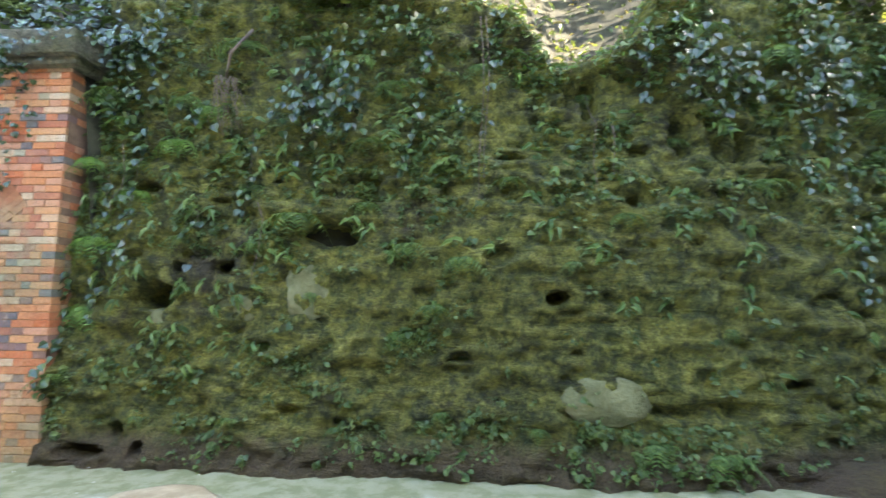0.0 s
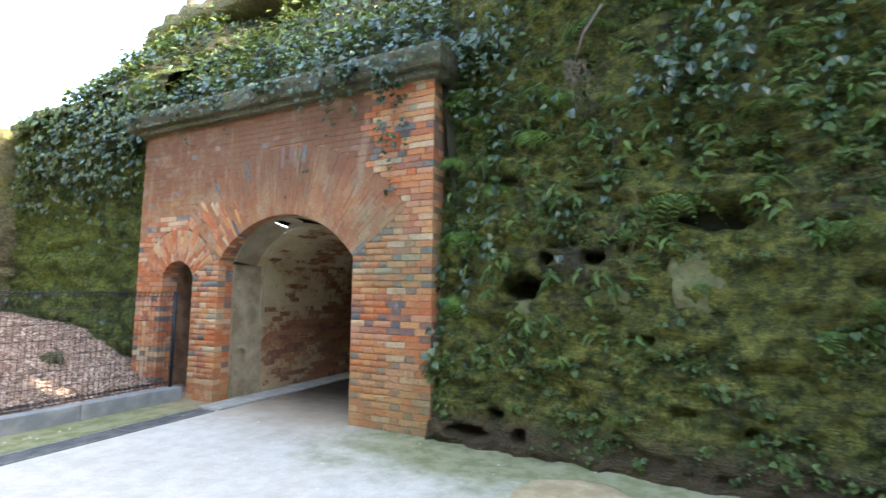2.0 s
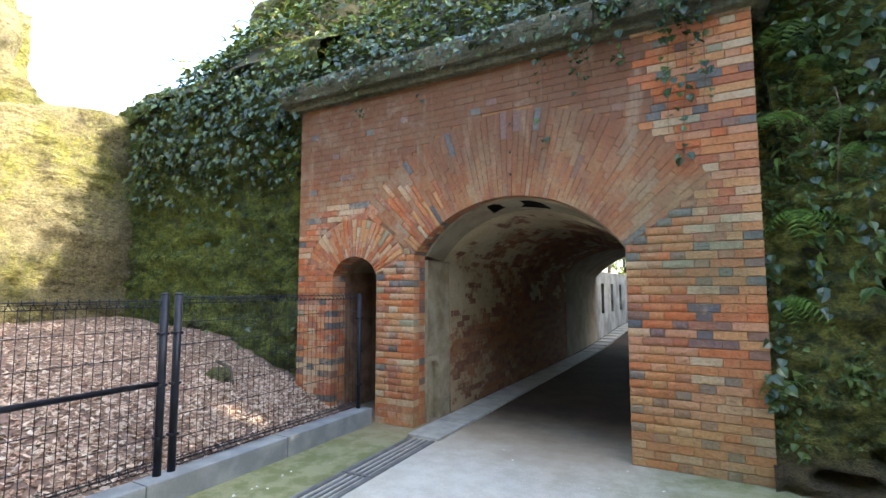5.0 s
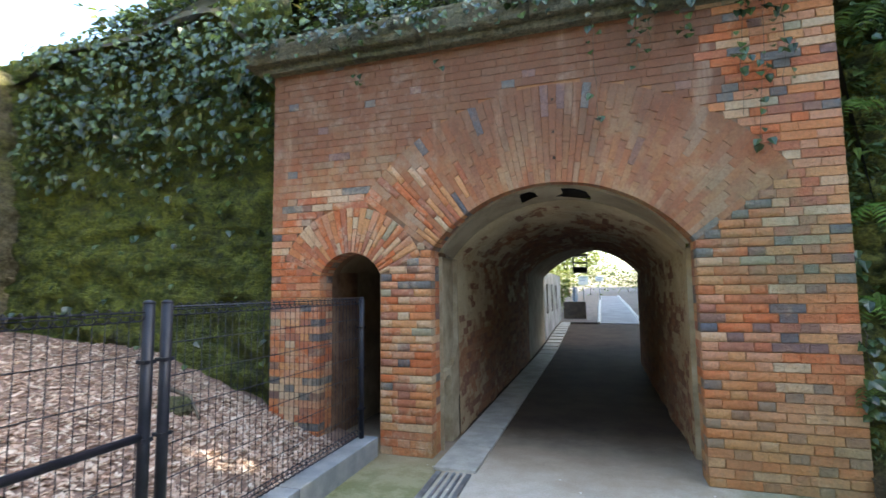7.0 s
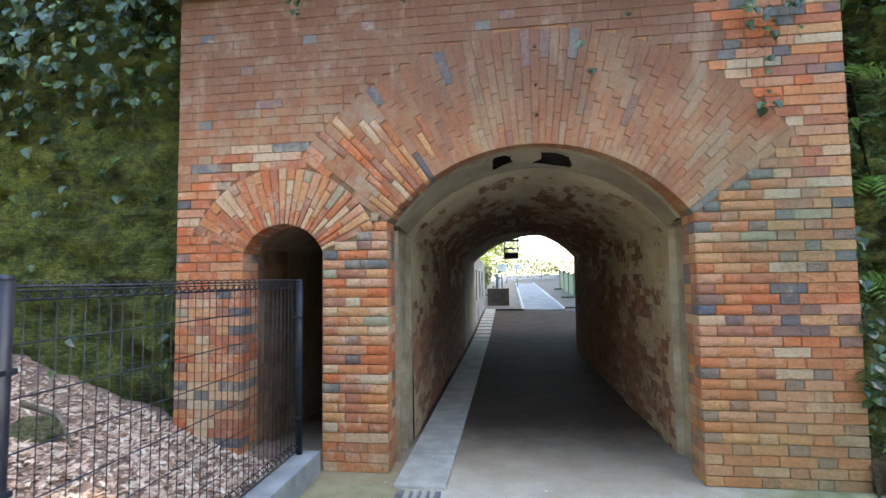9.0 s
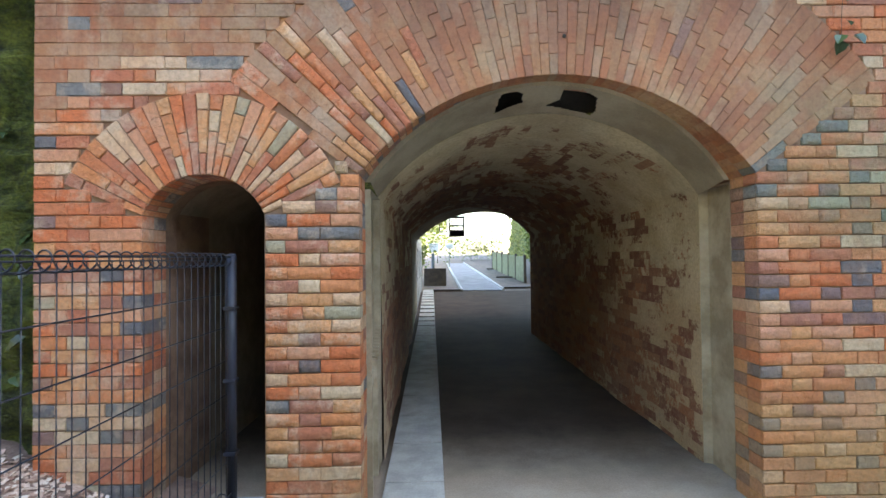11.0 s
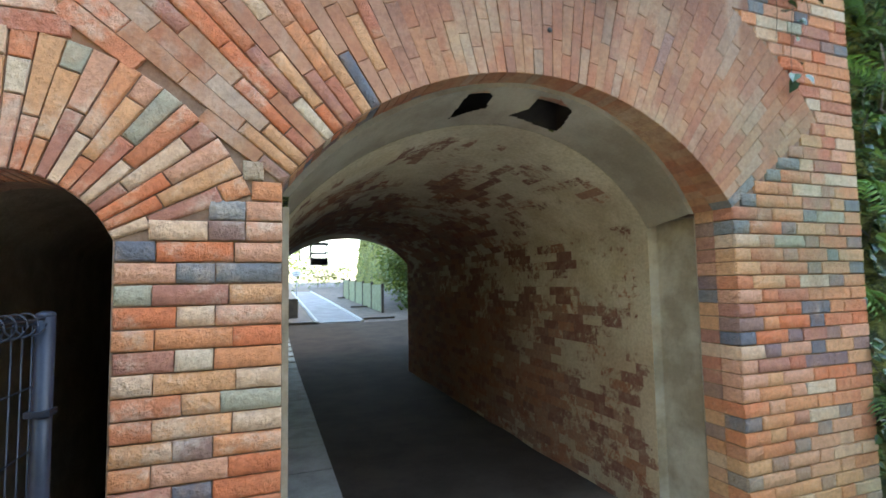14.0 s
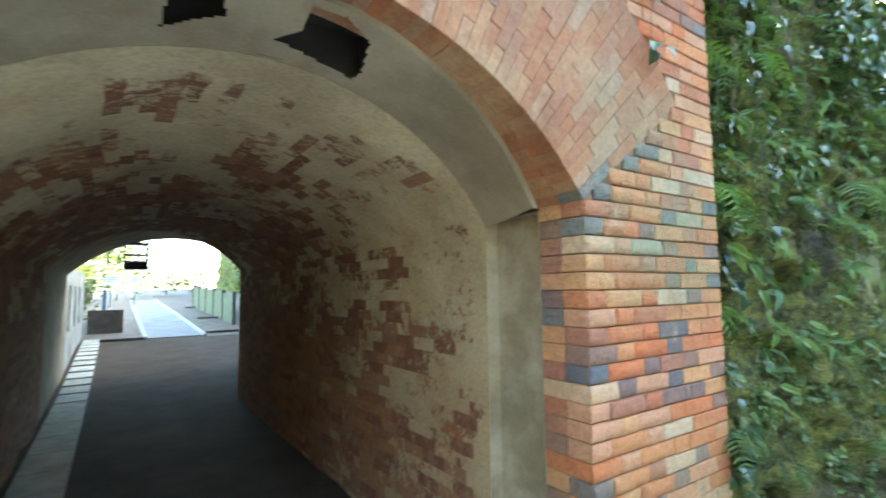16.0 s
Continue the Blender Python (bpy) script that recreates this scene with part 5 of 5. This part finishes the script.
# trees on the hill
def tree(x, y, z0, h, r, leaves, label="hill tree with a leafy crown set out of view to cast shade", bare=0.45, size=0.2):
    thing = empty("tree", (x, y, z0), label=label, category="tree", group="trees")
    pts = [Vector((x, y, z0 - 0.3))]
    for i in range(1, 7):
        pts.append(pts[-1] + Vector((rng.uniform(-0.15, 0.15), rng.uniform(-0.15, 0.15), (h + 0.3) / 6)))
    child(tube("trunk", pts, 0.14, M_WOOD, None, 9, 0.3), thing)
    items = []
    for k in range(11):
        i = rng.randint(2, 5)
        s = pts[i].lerp(pts[i + 1], rng.random())
        an = rng.uniform(0, 2 * math.pi)
        ln = r * rng.uniform(0.6, 1.1)
        e2 = s + Vector((math.cos(an) * ln, math.sin(an) * ln, ln * rng.uniform(0.1, 0.7)))
        mid = s.lerp(e2, 0.5) + rnd(0.12)
        child(tube("limb", [s, mid, e2], 0.05, M_WOOD, None, 6, 0.25), thing)
        for c in range(leaves // 11):
            p = s.lerp(e2, rng.uniform(0.4, 1.15)) + rnd(r * 0.17)
            items.append((p, rnd(1) + Vector((0, 0, -0.5)), rnd(0.6) + Vector((0, 0, 1)), size * rng.uniform(0.6, 1.2)))
    child(add("crown", *scatter(IVY, items), M_TREE), thing)
    return thing


# crowns out of view; the last three added to block sun off the slope
for x, y, h, r, n in ((-4.5, 9.5, 7.0, 2.8, 2600), (0.6, 8.6, 6.5, 2.8, 1300), (4.5, 9.0, 7.0, 3.0, 1300), (-2.0, 11.5, 8.0, 3.0, 2400), (8.5, 5.2, 10.5, 2.4, 1100), (4.7, 5.5, 7.0, 1.9, 1400), (-1.4, 4.9, 3.2, 1.8, 3600)):
    tree(x, y, bank_z(x, y), h, r, n)

# leafy twigs against the sky on the ledge
twig = tree(-12.6, 7.6, bank_z(-12.6, 7.6), 3.4, 1.0, 420, "small leafy sapling on the ledge against the sky", 0.4, 0.13)

# shrubs along the upper edge of the rock
def edge_shrub(x, y, z0, r, n, size=0.1):
    th = empty("shrub", (x, y, z0), label="leafy shrub growing on the edge of the rock", category="shrub", group="shrubs on the rock edge")
    items = []
    for k in range(6):
        e2 = Vector((x + rng.uniform(-r, r), y + rng.uniform(-r, r) * 0.7, z0 + r * rng.uniform(0.6, 1.6)))
        child(tube("stem", [(x, y, z0 - 0.15), (x, y - 0.05, z0 + r * 0.4), e2], 0.018, M_WOOD, None, 5, 0.3), th)
        for c in range(n // 6):
            p = Vector((x, y, z0 + r * 0.2)).lerp(e2, rng.uniform(0.1, 1.1)) + rnd(r * 0.2)
            items.append((p, rnd(1) + Vector((0, -0.3, -0.6)), rnd(0.5) + Vector((0, -0.5, 1)), size * rng.uniform(0.6, 1.3)))
    child(add("foliage", *scatter(LONG if rng.random() < 0.4 else IVY, items), M_TREE if rng.random() < 0.5 else M_IVY), th)


for x, y, r, n in ((3.0, 4.9, 0.5, 420), (3.7, 5.0, 0.7, 600), (4.4, 5.1, 0.8, 600), (5.3, 5.3, 0.8, 500), (-2.9, 4.9, 0.6, 420), (-2.0, 5.0, 0.6, 420), (-1.2, 4.7, 0.9, 1100), (-1.7, 4.6, 0.8, 1000), (-0.4, 4.75, 0.8, 900), (0.1, 5.0, 0.5, 400), (-3.4, 5.3, 0.6, 400)):
    edge_shrub(x, y, 4.35 + 0.25 * noise.noise(Vector((x, 0, 0))), r, n)
# ---- loose chips on the slope, petals on the path ----
items = []
chip = (np.array([(-.5, -.5, 0), (.5, -.4, .1), (.5, .5, 0), (-.4, .5, .12), (-.5, -.5, -.15), (.5, -.4, -.05), (.5, .5, -.15), (-.4, .5, -.03)]), [(0, 1, 2, 3), (0, 4, 5, 1), (1, 5, 6, 2), (2, 6, 7, 3), (3, 7, 4, 0)])
cv, cf = [], []
for i in range(15000):
    y = rng.uniform(0.0, 4.3)
    edge = kerb_back(y) - 0.02
    x = edge - abs(rng.gauss(0, 1.0)) * 1.6 if i % 3 else rng.uniform(-12.4, edge)
    m = Euler((rng.uniform(-0.5, 0.5), rng.uniform(-0.5, 0.5), rng.uniform(0, 6.3))).to_matrix()
    s = rng.uniform(0.016, 0.04)
    v = chip[0] * np.array((s * 1.5, s * 0.75, s))
    v = v @ np.array(m.transposed()) + np.array((x, y, mulch_z(x, y) + 0.008))
    o = len(cv) * 8
    cv.append(v)
    cf += [tuple(k + o for k in f) for f in chip[1]]
tagged(add("bark_chips", np.concatenate(cv).tolist(), cf, M_CHIP), "loose brown bark chips covering the slope", "bark chips", kind="stuff")

M_PETAL = simple("pale_petal", (0.65, 0.6, 0.5), (0.75, 0.72, 0.66), 20, 0.7)
items = []
for _ in range(70):
    x, y = (rng.uniform(-7.0, -2.0), rng.uniform(1.5, 4.1)) if rng.random() < 0.6 else (rng.uniform(-7.1, -6.9), rng.uniform(1.0, 2.9))
    items.append((Vector((x, y, 0.012)), rnd(1), Vector((0, 0, 1)) + rnd(0.2), rng.uniform(0.012, 0.028)))
tagged(add("fallen_petals", *scatter(IVY, items), M_PETAL), "pale fallen petals and leaf bits on the path", "petals", kind="stuff")


def lump(name, c, r, material, label, category, flat=1.0, n=20, amp=0.12, seed=0.0, kind=""):
    b = bmesh.new()
    bmesh.ops.create_icosphere(b, subdivisions=4, radius=1.0)
    for v in b.verts:
        d = 1 + amp * noise.noise(v.co * 1.6 + Vector((seed, 0, 0))) + amp * 0.4 * noise.noise(v.co * 5)
        v.co = Vector((v.co.x * r[0] * d, v.co.y * r[1] * d, v.co.z * r[2] * d)) + Vector(c)
    ob = part(name, b, material, None, "", True)
    return tagged(ob, label, category, kind=kind)


lump("rock_outcrop", (-2.15, 3.33, -0.012), (0.52, 0.46, 0.04), M_ROCK, "flat tan bedrock showing through the concrete path", "rock", seed=2.0, amp=0.2)
for u, zz, ru, rz in ((-2.04, 1.36, 0.2, 0.15), (-1.4, 1.5, 0.2, 0.26), (-2.85, 1.24, 0.15, 0.11)):
    bp = east_at(u, zz)
    lump("bare_stone", (bp.x, bp.y + 0.03, bp.z), (ru, 0.055, rz), M_STONE, "pale bare stone patch showing in the mossy rock", "stone", seed=u, amp=0.25)
bp = east_at(1.15, 0.62)
lump("boulder", (bp.x, bp.y - 0.01, bp.z), (0.36, 0.085, 0.2), M_STONE, "smooth pale round stone bedded in the mossy rock", "stone", seed=5.0)
lump("rock_mound", (3.7, 4.25, -0.06), (1.6, 0.5, 0.2), M_CLIFF, "low mossy stone mound at the foot of the rock", "rock", seed=9.0)
# ---- beyond the tunnel ----
M_PATH = simple("pale_path", (0.17, 0.165, 0.175), (0.23, 0.22, 0.235), 2, 0.9)
M_LIGHTKERB = simple("pale_kerb", (0.38, 0.36, 0.34), (0.48, 0.46, 0.44), 4, 0.9)
M_BROWN = simple("dark_brown_board", (0.045, 0.032, 0.026), (0.075, 0.055, 0.042), 6, 0.7)
M_PANEL = simple("green_grey_board", (0.12, 0.135, 0.07), (0.19, 0.20, 0.115), 5, 0.7)
M_BLUE = simple("slate_blue_board", (0.10, 0.14, 0.2), (0.15, 0.19, 0.26), 5, 0.6)
M_SIGN = simple("white_sign", (0.72, 0.74, 0.76), (0.8, 0.8, 0.8), 3, 0.5)
M_BARS = simple("sign_print", (0.25, 0.3, 0.4), (0.3, 0.35, 0.45), 3, 0.6)
M_WHITEWASH = simple("whitewashed_wall", (0.16, 0.165, 0.17), (0.34, 0.345, 0.35), 1.6, 0.9, 0, 0.4, 40)


def far_z(y):
    return outside_z(y) + 0.035 * max(0.0, y - 18)


def slab(name, pts, zf, material, lift, label, category):
    n = len(pts)
    v = [(x, y, zf(y) + lift) for x, y in pts] + [(x, y, zf(y) - 0.3) for x, y in pts]
    f = [tuple(range(n))] + [(i, i + n, (i + 1) % n + n, (i + 1) % n) for i in range(n)]
    return tagged(add(name, v, f, material), label, category, kind="structure")


slab("pavement_path", [(-5.4, 18.0), (-4.05, 18.0), (-4.0, 26), (-4.05, 38), (-5.25, 38), (-5.35, 26)], far_z, M_PATH, 0.03, "pale paved path beyond the tunnel", "path")
M_EARTH = simple("path_earth", (0.10, 0.075, 0.06), (0.16, 0.12, 0.095), 3, 0.95)
slab("pavement_soil", [(-8.5, 17.9), (3, 17.9), (3, 60), (-8.5, 60)], far_z, M_EARTH, 0.0, "bare brown ground beside the path", "ground")
for nm, pts in (("path_kerb", [(-5.43, 17.9), (-5.38, 26), (-5.28, 38)]), ("path_kerb", [(-4.02, 17.9), (-3.97, 26), (-4.02, 38)])):
    ob = add(nm, *join_data([tube_data([(x, y, far_z(y) + 0.03) for x, y in pts], 0.06, 6)]), M_LIGHTKERB)
    tagged(ob, "pale kerb edging the far path", "kerb")
for y, x0, x1 in ((17.9, -6.4, -5.4), (18.6, -3.9, -2.8), (23.5, -3.5, -2.6), (30, -3.2, -2.4)):
    tagged(box("timber_step", (x0, y, far_z(y) - 0.05), (x1, y + 0.15, far_z(y) + 0.07), M_BROWN, None, 0.01), "dark timber edging across the far path", "edging")
tagged(box("low_wall", (-6.75, 19.9, 0.1), (-5.9, 20.05, 0.96), M_BROWN, None, 0.015), "low dark brown board screen beside the path", "screen")
tagged(box("blue_screen", (-6.45, 21.4, 0.2), (-6.35, 24.0, 1.55), M_BLUE, None, 0.01), "slate blue board screen behind the brown one", "screen")
pf = empty("panel_fence", (-2.7, 20.7, far_z(20.7)), label="fence of pale green boards between dark posts", category="fence")
yy, x = 20.7, -2.75
for k in range(6):
    y2 = yy + 2.0
    zb = far_z(yy)
    child(box("post", (x - 0.05, yy - 0.05, zb - 0.1), (x + 0.05, yy + 0.05, zb + 1.12), M_BROWN, None, 0.01), pf)
    if k < 5:
        child(box("board", (x - 0.02, yy + 0.05, zb + 0.03), (x + 0.02, y2 - 0.05, zb + 1.08), M_PANEL, None, 0.005), pf)
    yy = y2
for (x0, x1, z0, z1) in ((-6.6, -5.98, 1.72, 2.3), (-5.55, -5.08, 1.95, 2.26)):
    sg = empty("sign_board", ((x0 + x1) / 2, 32, 0.5), label="white notice board on a thin post", category="sign", group="notice boards")
    child(box("panel", (x0, 31.98, z0), (x1, 32.02, z1), M_SIGN, None, 0.005), sg)
    child(tube("post", [((x0 + x1) / 2, 32.04, 0.4), ((x0 + x1) / 2, 32.04, z1)], 0.03, M_STEEL, None, 8), sg)
    for i in range(3):
        child(box("print_bar", (x0 + 0.06, 31.97, z1 - 0.12 - i * 0.1), (x1 - 0.08 - 0.05 * i, 31.979, z1 - 0.08 - i * 0.1), M_BARS), sg)
# whitewashed wall with slots beside the path
fw = empty("wall_far_west", (-6.9, 16.4, 0), label="whitewashed wall with narrow dark slots beyond the vault", category="wall", kind="structure")
for y0, y1, z0, z1 in ((13.42, 14.1, 0, 1.95), (14.1, 14.5, 0, 0.75), (14.1, 14.5, 1.6, 1.95), (14.5, 15.6, 0, 1.95), (15.6, 16.0, 0, 0.75), (15.6, 16.0, 1.6, 1.95), (16.0, 17.2, 0, 1.95), (17.2, 17.6, 0, 0.75), (17.2, 17.6, 1.6, 1.95), (17.6, 19.5, 0, 1.95)):
    child(box("wall_block", (-7.15, y0, z0), (-6.82, y1, z1), M_WHITEWASH), fw)
# backing painted dark for the shade within the slots
child(box("slot_back", (-7.3, 13.9, 0.5), (-7.16, 17.9, 1.9), M_VOID_SHADE), fw)
# lantern on the vault's end
ln = empty("lantern", (-5.85, 13.2, 2.35), label="black iron lantern hanging at the far vault", category="lantern")
child(tube("hanger", [(-5.85, 13.2, 2.42), (-5.85, 13.2, 2.33)], 0.012, M_FENCE, None, 6), ln)
child(box("roof", (-6.05, 13.0, 2.30), (-5.65, 13.4, 2.335), M_FENCE, None, 0.01), ln)
for dx in (-0.17, 0.17):
    for dy in (-0.17, 0.17):
        child(tube("bar", [(-5.85 + dx, 13.2 + dy, 2.0), (-5.85 + dx, 13.2 + dy, 2.31)], 0.014, M_FENCE, None, 6), ln)
for dz in (2.0, 2.12):
    child(tube("ring", [(-6.02, 13.03, dz), (-5.68, 13.03, dz), (-5.68, 13.37, dz), (-6.02, 13.37, dz), (-6.02, 13.03, dz)], 0.012, M_FENCE, None, 5), ln)
child(box("base", (-6.03, 13.02, 1.86), (-5.67, 13.38, 1.99), M_FENCE, None, 0.02), ln)
fr = empty("iron_bracket", (-6.2, 13.25, 2.0), label="thin black iron bracket beside the lantern", category="bracket")
child(tube("frame_bar", [(-6.25, 13.25, 1.98), (-6.25, 13.25, 2.4), (-6.08, 13.25, 2.4), (-6.08, 13.25, 1.98), (-6.25, 13.25, 1.98)], 0.014, M_FENCE, None, 5), fr)


def shrub(x, y, z0, r, n, label, size=0.16, material=None):
    th = empty("shrub", (x, y, z0), label=label, category="shrub", group="shrubs beyond the tunnel")
    items = []
    for k in range(7):
        an = rng.uniform(0, 6.28)
        e2 = Vector((x + r[0] * 0.7 * math.cos(an), y + r[1] * 0.7 * math.sin(an), z0 + r[2] * rng.uniform(0.5, 1.3)))
        child(tube("stem", [(x, y, z0 - 0.1), (x + 0.1, y, z0 + r[2] * 0.4), e2], 0.03, M_WOOD, None, 5, 0.3), th)
        for c in range(n // 7):
            p = Vector((x, y, z0 + r[2] * 0.3)).lerp(e2, rng.uniform(0.2, 1.1)) + Vector((rng.gauss(0, r[0] * 0.25), rng.gauss(0, r[1] * 0.25), rng.gauss(0, r[2] * 0.2)))
            if p.z > z0:
                items.append((p, rnd(1) + Vector((0, 0, -0.4)), rnd(0.5) + Vector((0, 0, 1)), size * rng.uniform(0.6, 1.2)))
    child(add("foliage", *scatter(IVY, items), material or M_TREE), th)
    return th


for x, y, r, n, lb in ((-0.6, 24.0, (1.6, 2.0, 2.6), 2400, "leafy green shrub overhanging the board fence"), (0.8, 28.5, (2.0, 2.0, 3.2), 2000, "tall leafy green shrub behind the fence"), (-1.4, 21.0, (0.7, 0.8, 0.7), 700, "low dark shrub by the rock"),
                       (-7.2, 23.0, (0.9, 1.2, 1.4), 1200, "green shrub beside the screen"), (-8.2, 33.0, (2.4, 2.0, 3.5), 2200, "broad shrub across the clearing"), (-3.0, 44.0, (4.0, 2.0, 2.2), 2200, "hedge of shrubs at the end of the path"), (-6.0, 40.0, (2.0, 2.0, 3.2), 1600, "shrub across the clearing")):
    shrub(x, y, far_z(y), r, n, lb)

# the two eastern trees are added to shade the path and whitewashed wall
for x, y, h, r, n in ((0.2, 19.5, 8.0, 3.2, 2600), (0.6, 26.5, 8.5, 3.4, 2600), (-8.6, 21.5, 7.5, 3.0, 2600), (-9.0, 28.0, 8.0, 3.4, 2600), (-7.5, 37.0, 8.0, 3.0, 2200), (-11.0, 35.0, 7.0, 3.6, 2200)):
    tree(x, y, far_z(y), h, r, n, "leafy tree shading the clearing beyond the tunnel")

# small fittings on the portal: weep holes as solid discs, their shade painted in
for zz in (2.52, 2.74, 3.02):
    child(tube("weep_hole", [(-5.74, FACE - 0.006, zz), (-5.74, FACE + 0.02, zz)], 0.011, M_VOID_SHADE, None, 8), portal)
lump("loose_stone", (-8.75, 3.35, mulch_z(-8.75, 3.35) + 0.03), (0.16, 0.12, 0.09), M_CORNICE, "small mossy stone half sunk in the bark chips", "stone", seed=12.0)
tagged(tube("fallen_branch", [(-9.0, 3.5, mulch_z(-9.0, 3.5) + 0.12), (-8.7, 3.45, mulch_z(-8.7, 3.45) + 0.13), (-8.45, 3.3, mulch_z(-8.45, 3.3) + 0.04)], 0.02, M_WOOD, None, 6, 0.6), "short fallen branch lying on the bark chips", "branch")
# ---- the portal's bricks ----
def worn_brick(v):
    """A brick with a rounded, pitted face from the corners of its plain form."""
    quad = [Vector(p) for p in v[4:8]]
    back = v[8][1]
    proud = v[0][1]
    long_u = (quad[1] - quad[0]).length >= (quad[3] - quad[0]).length
    lu, lv = (quad[1] - quad[0]).length, (quad[3] - quad[0]).length
    rim_w = rng.uniform(0.003, 0.006)
    us = [0, rim_w / lu] + [k / (4 if long_u else 2) for k in range(1, 4 if long_u else 2)] + [1 - rim_w / lu, 1]
    vs = [0, rim_w / lv] + [k / (2 if long_u else 4) for k in range(1, 2 if long_u else 4)] + [1 - rim_w / lv, 1]
    nu, nv = len(us) - 1, len(vs) - 1
    seed = Vector((rng.uniform(0, 50), 0, 0))
    worn = rng.uniform(0.003, 0.006)
    rough = rng.choice((0.001, 0.002, 0.004))
    tilt = rng.uniform(-0.012, 0.012)
    verts, faces = [], []
    for j in range(nv + 1):
        for i in range(nu + 1):
            a0, b0 = us[i], vs[j]
            p = quad[0].lerp(quad[1], a0).lerp(quad[3].lerp(quad[2], a0), b0)
            rim = i in (0, nu) or j in (0, nv)
            corner = i in (0, 1, nu - 1, nu) and j in (0, 1, nv - 1, nv)
            n1 = noise.noise(p * 30 + seed)
            chip = max(0.0, noise.noise(p * 14 + seed) - 0.25) * (0.02 if corner or rim else 0.006)
            y = proud + (worn if rim else 0.0) + chip + rough * n1 + tilt * (a0 - 0.5) * lu
            verts.append((p.x, min(y, FACE + 0.015), p.z))
    w = nu + 1
    for j in range(nv):
        for i in range(nu):
            k = j * w + i
            faces.append((k, k + 1, k + w + 1, k + w))
    ring = list(range(w)) + [j * w + nu for j in range(1, nv + 1)] + [nv * w + i for i in range(nu - 1, -1, -1)] + [j * w for j in range(nv - 1, 0, -1)]
    o = len(verts)
    verts += [(verts[k][0], back, verts[k][2]) for k in ring]
    n = len(ring)
    faces += [(o + i, o + (i + 1) % n, ring[(i + 1) % n], ring[i]) for i in range(n)]
    return verts, faces


def is_burnt(b):
    return rng.random() < ((0.26 if b[5] else 0.025) if not b[4] else (0.07 if b[5] else 0.015))


for b in near:
    child(add("brick", *worn_brick(b[2]), M_BURNT if is_burnt(b) else M_BRICK, smooth=True), portal)
dark_ones = [b for b in far_plain + far_wash if is_burnt(b)]
burnt_ids = set(id(b) for b in dark_ones)
far_plain = [b for b in far_plain if id(b) not in burnt_ids]
far_wash = [b for b in far_wash if id(b) not in burnt_ids]
for nm, lst, mm in (("brickwork", far_plain, M_BRICK), ("weathered_brickwork", far_wash, M_WASH), ("burnt_brickwork", dark_ones, M_BURNT)):
    child(tagged(add(nm, *join_data([(b[2], b[3]) for b in lst]), mm), kind="stuff"), portal)
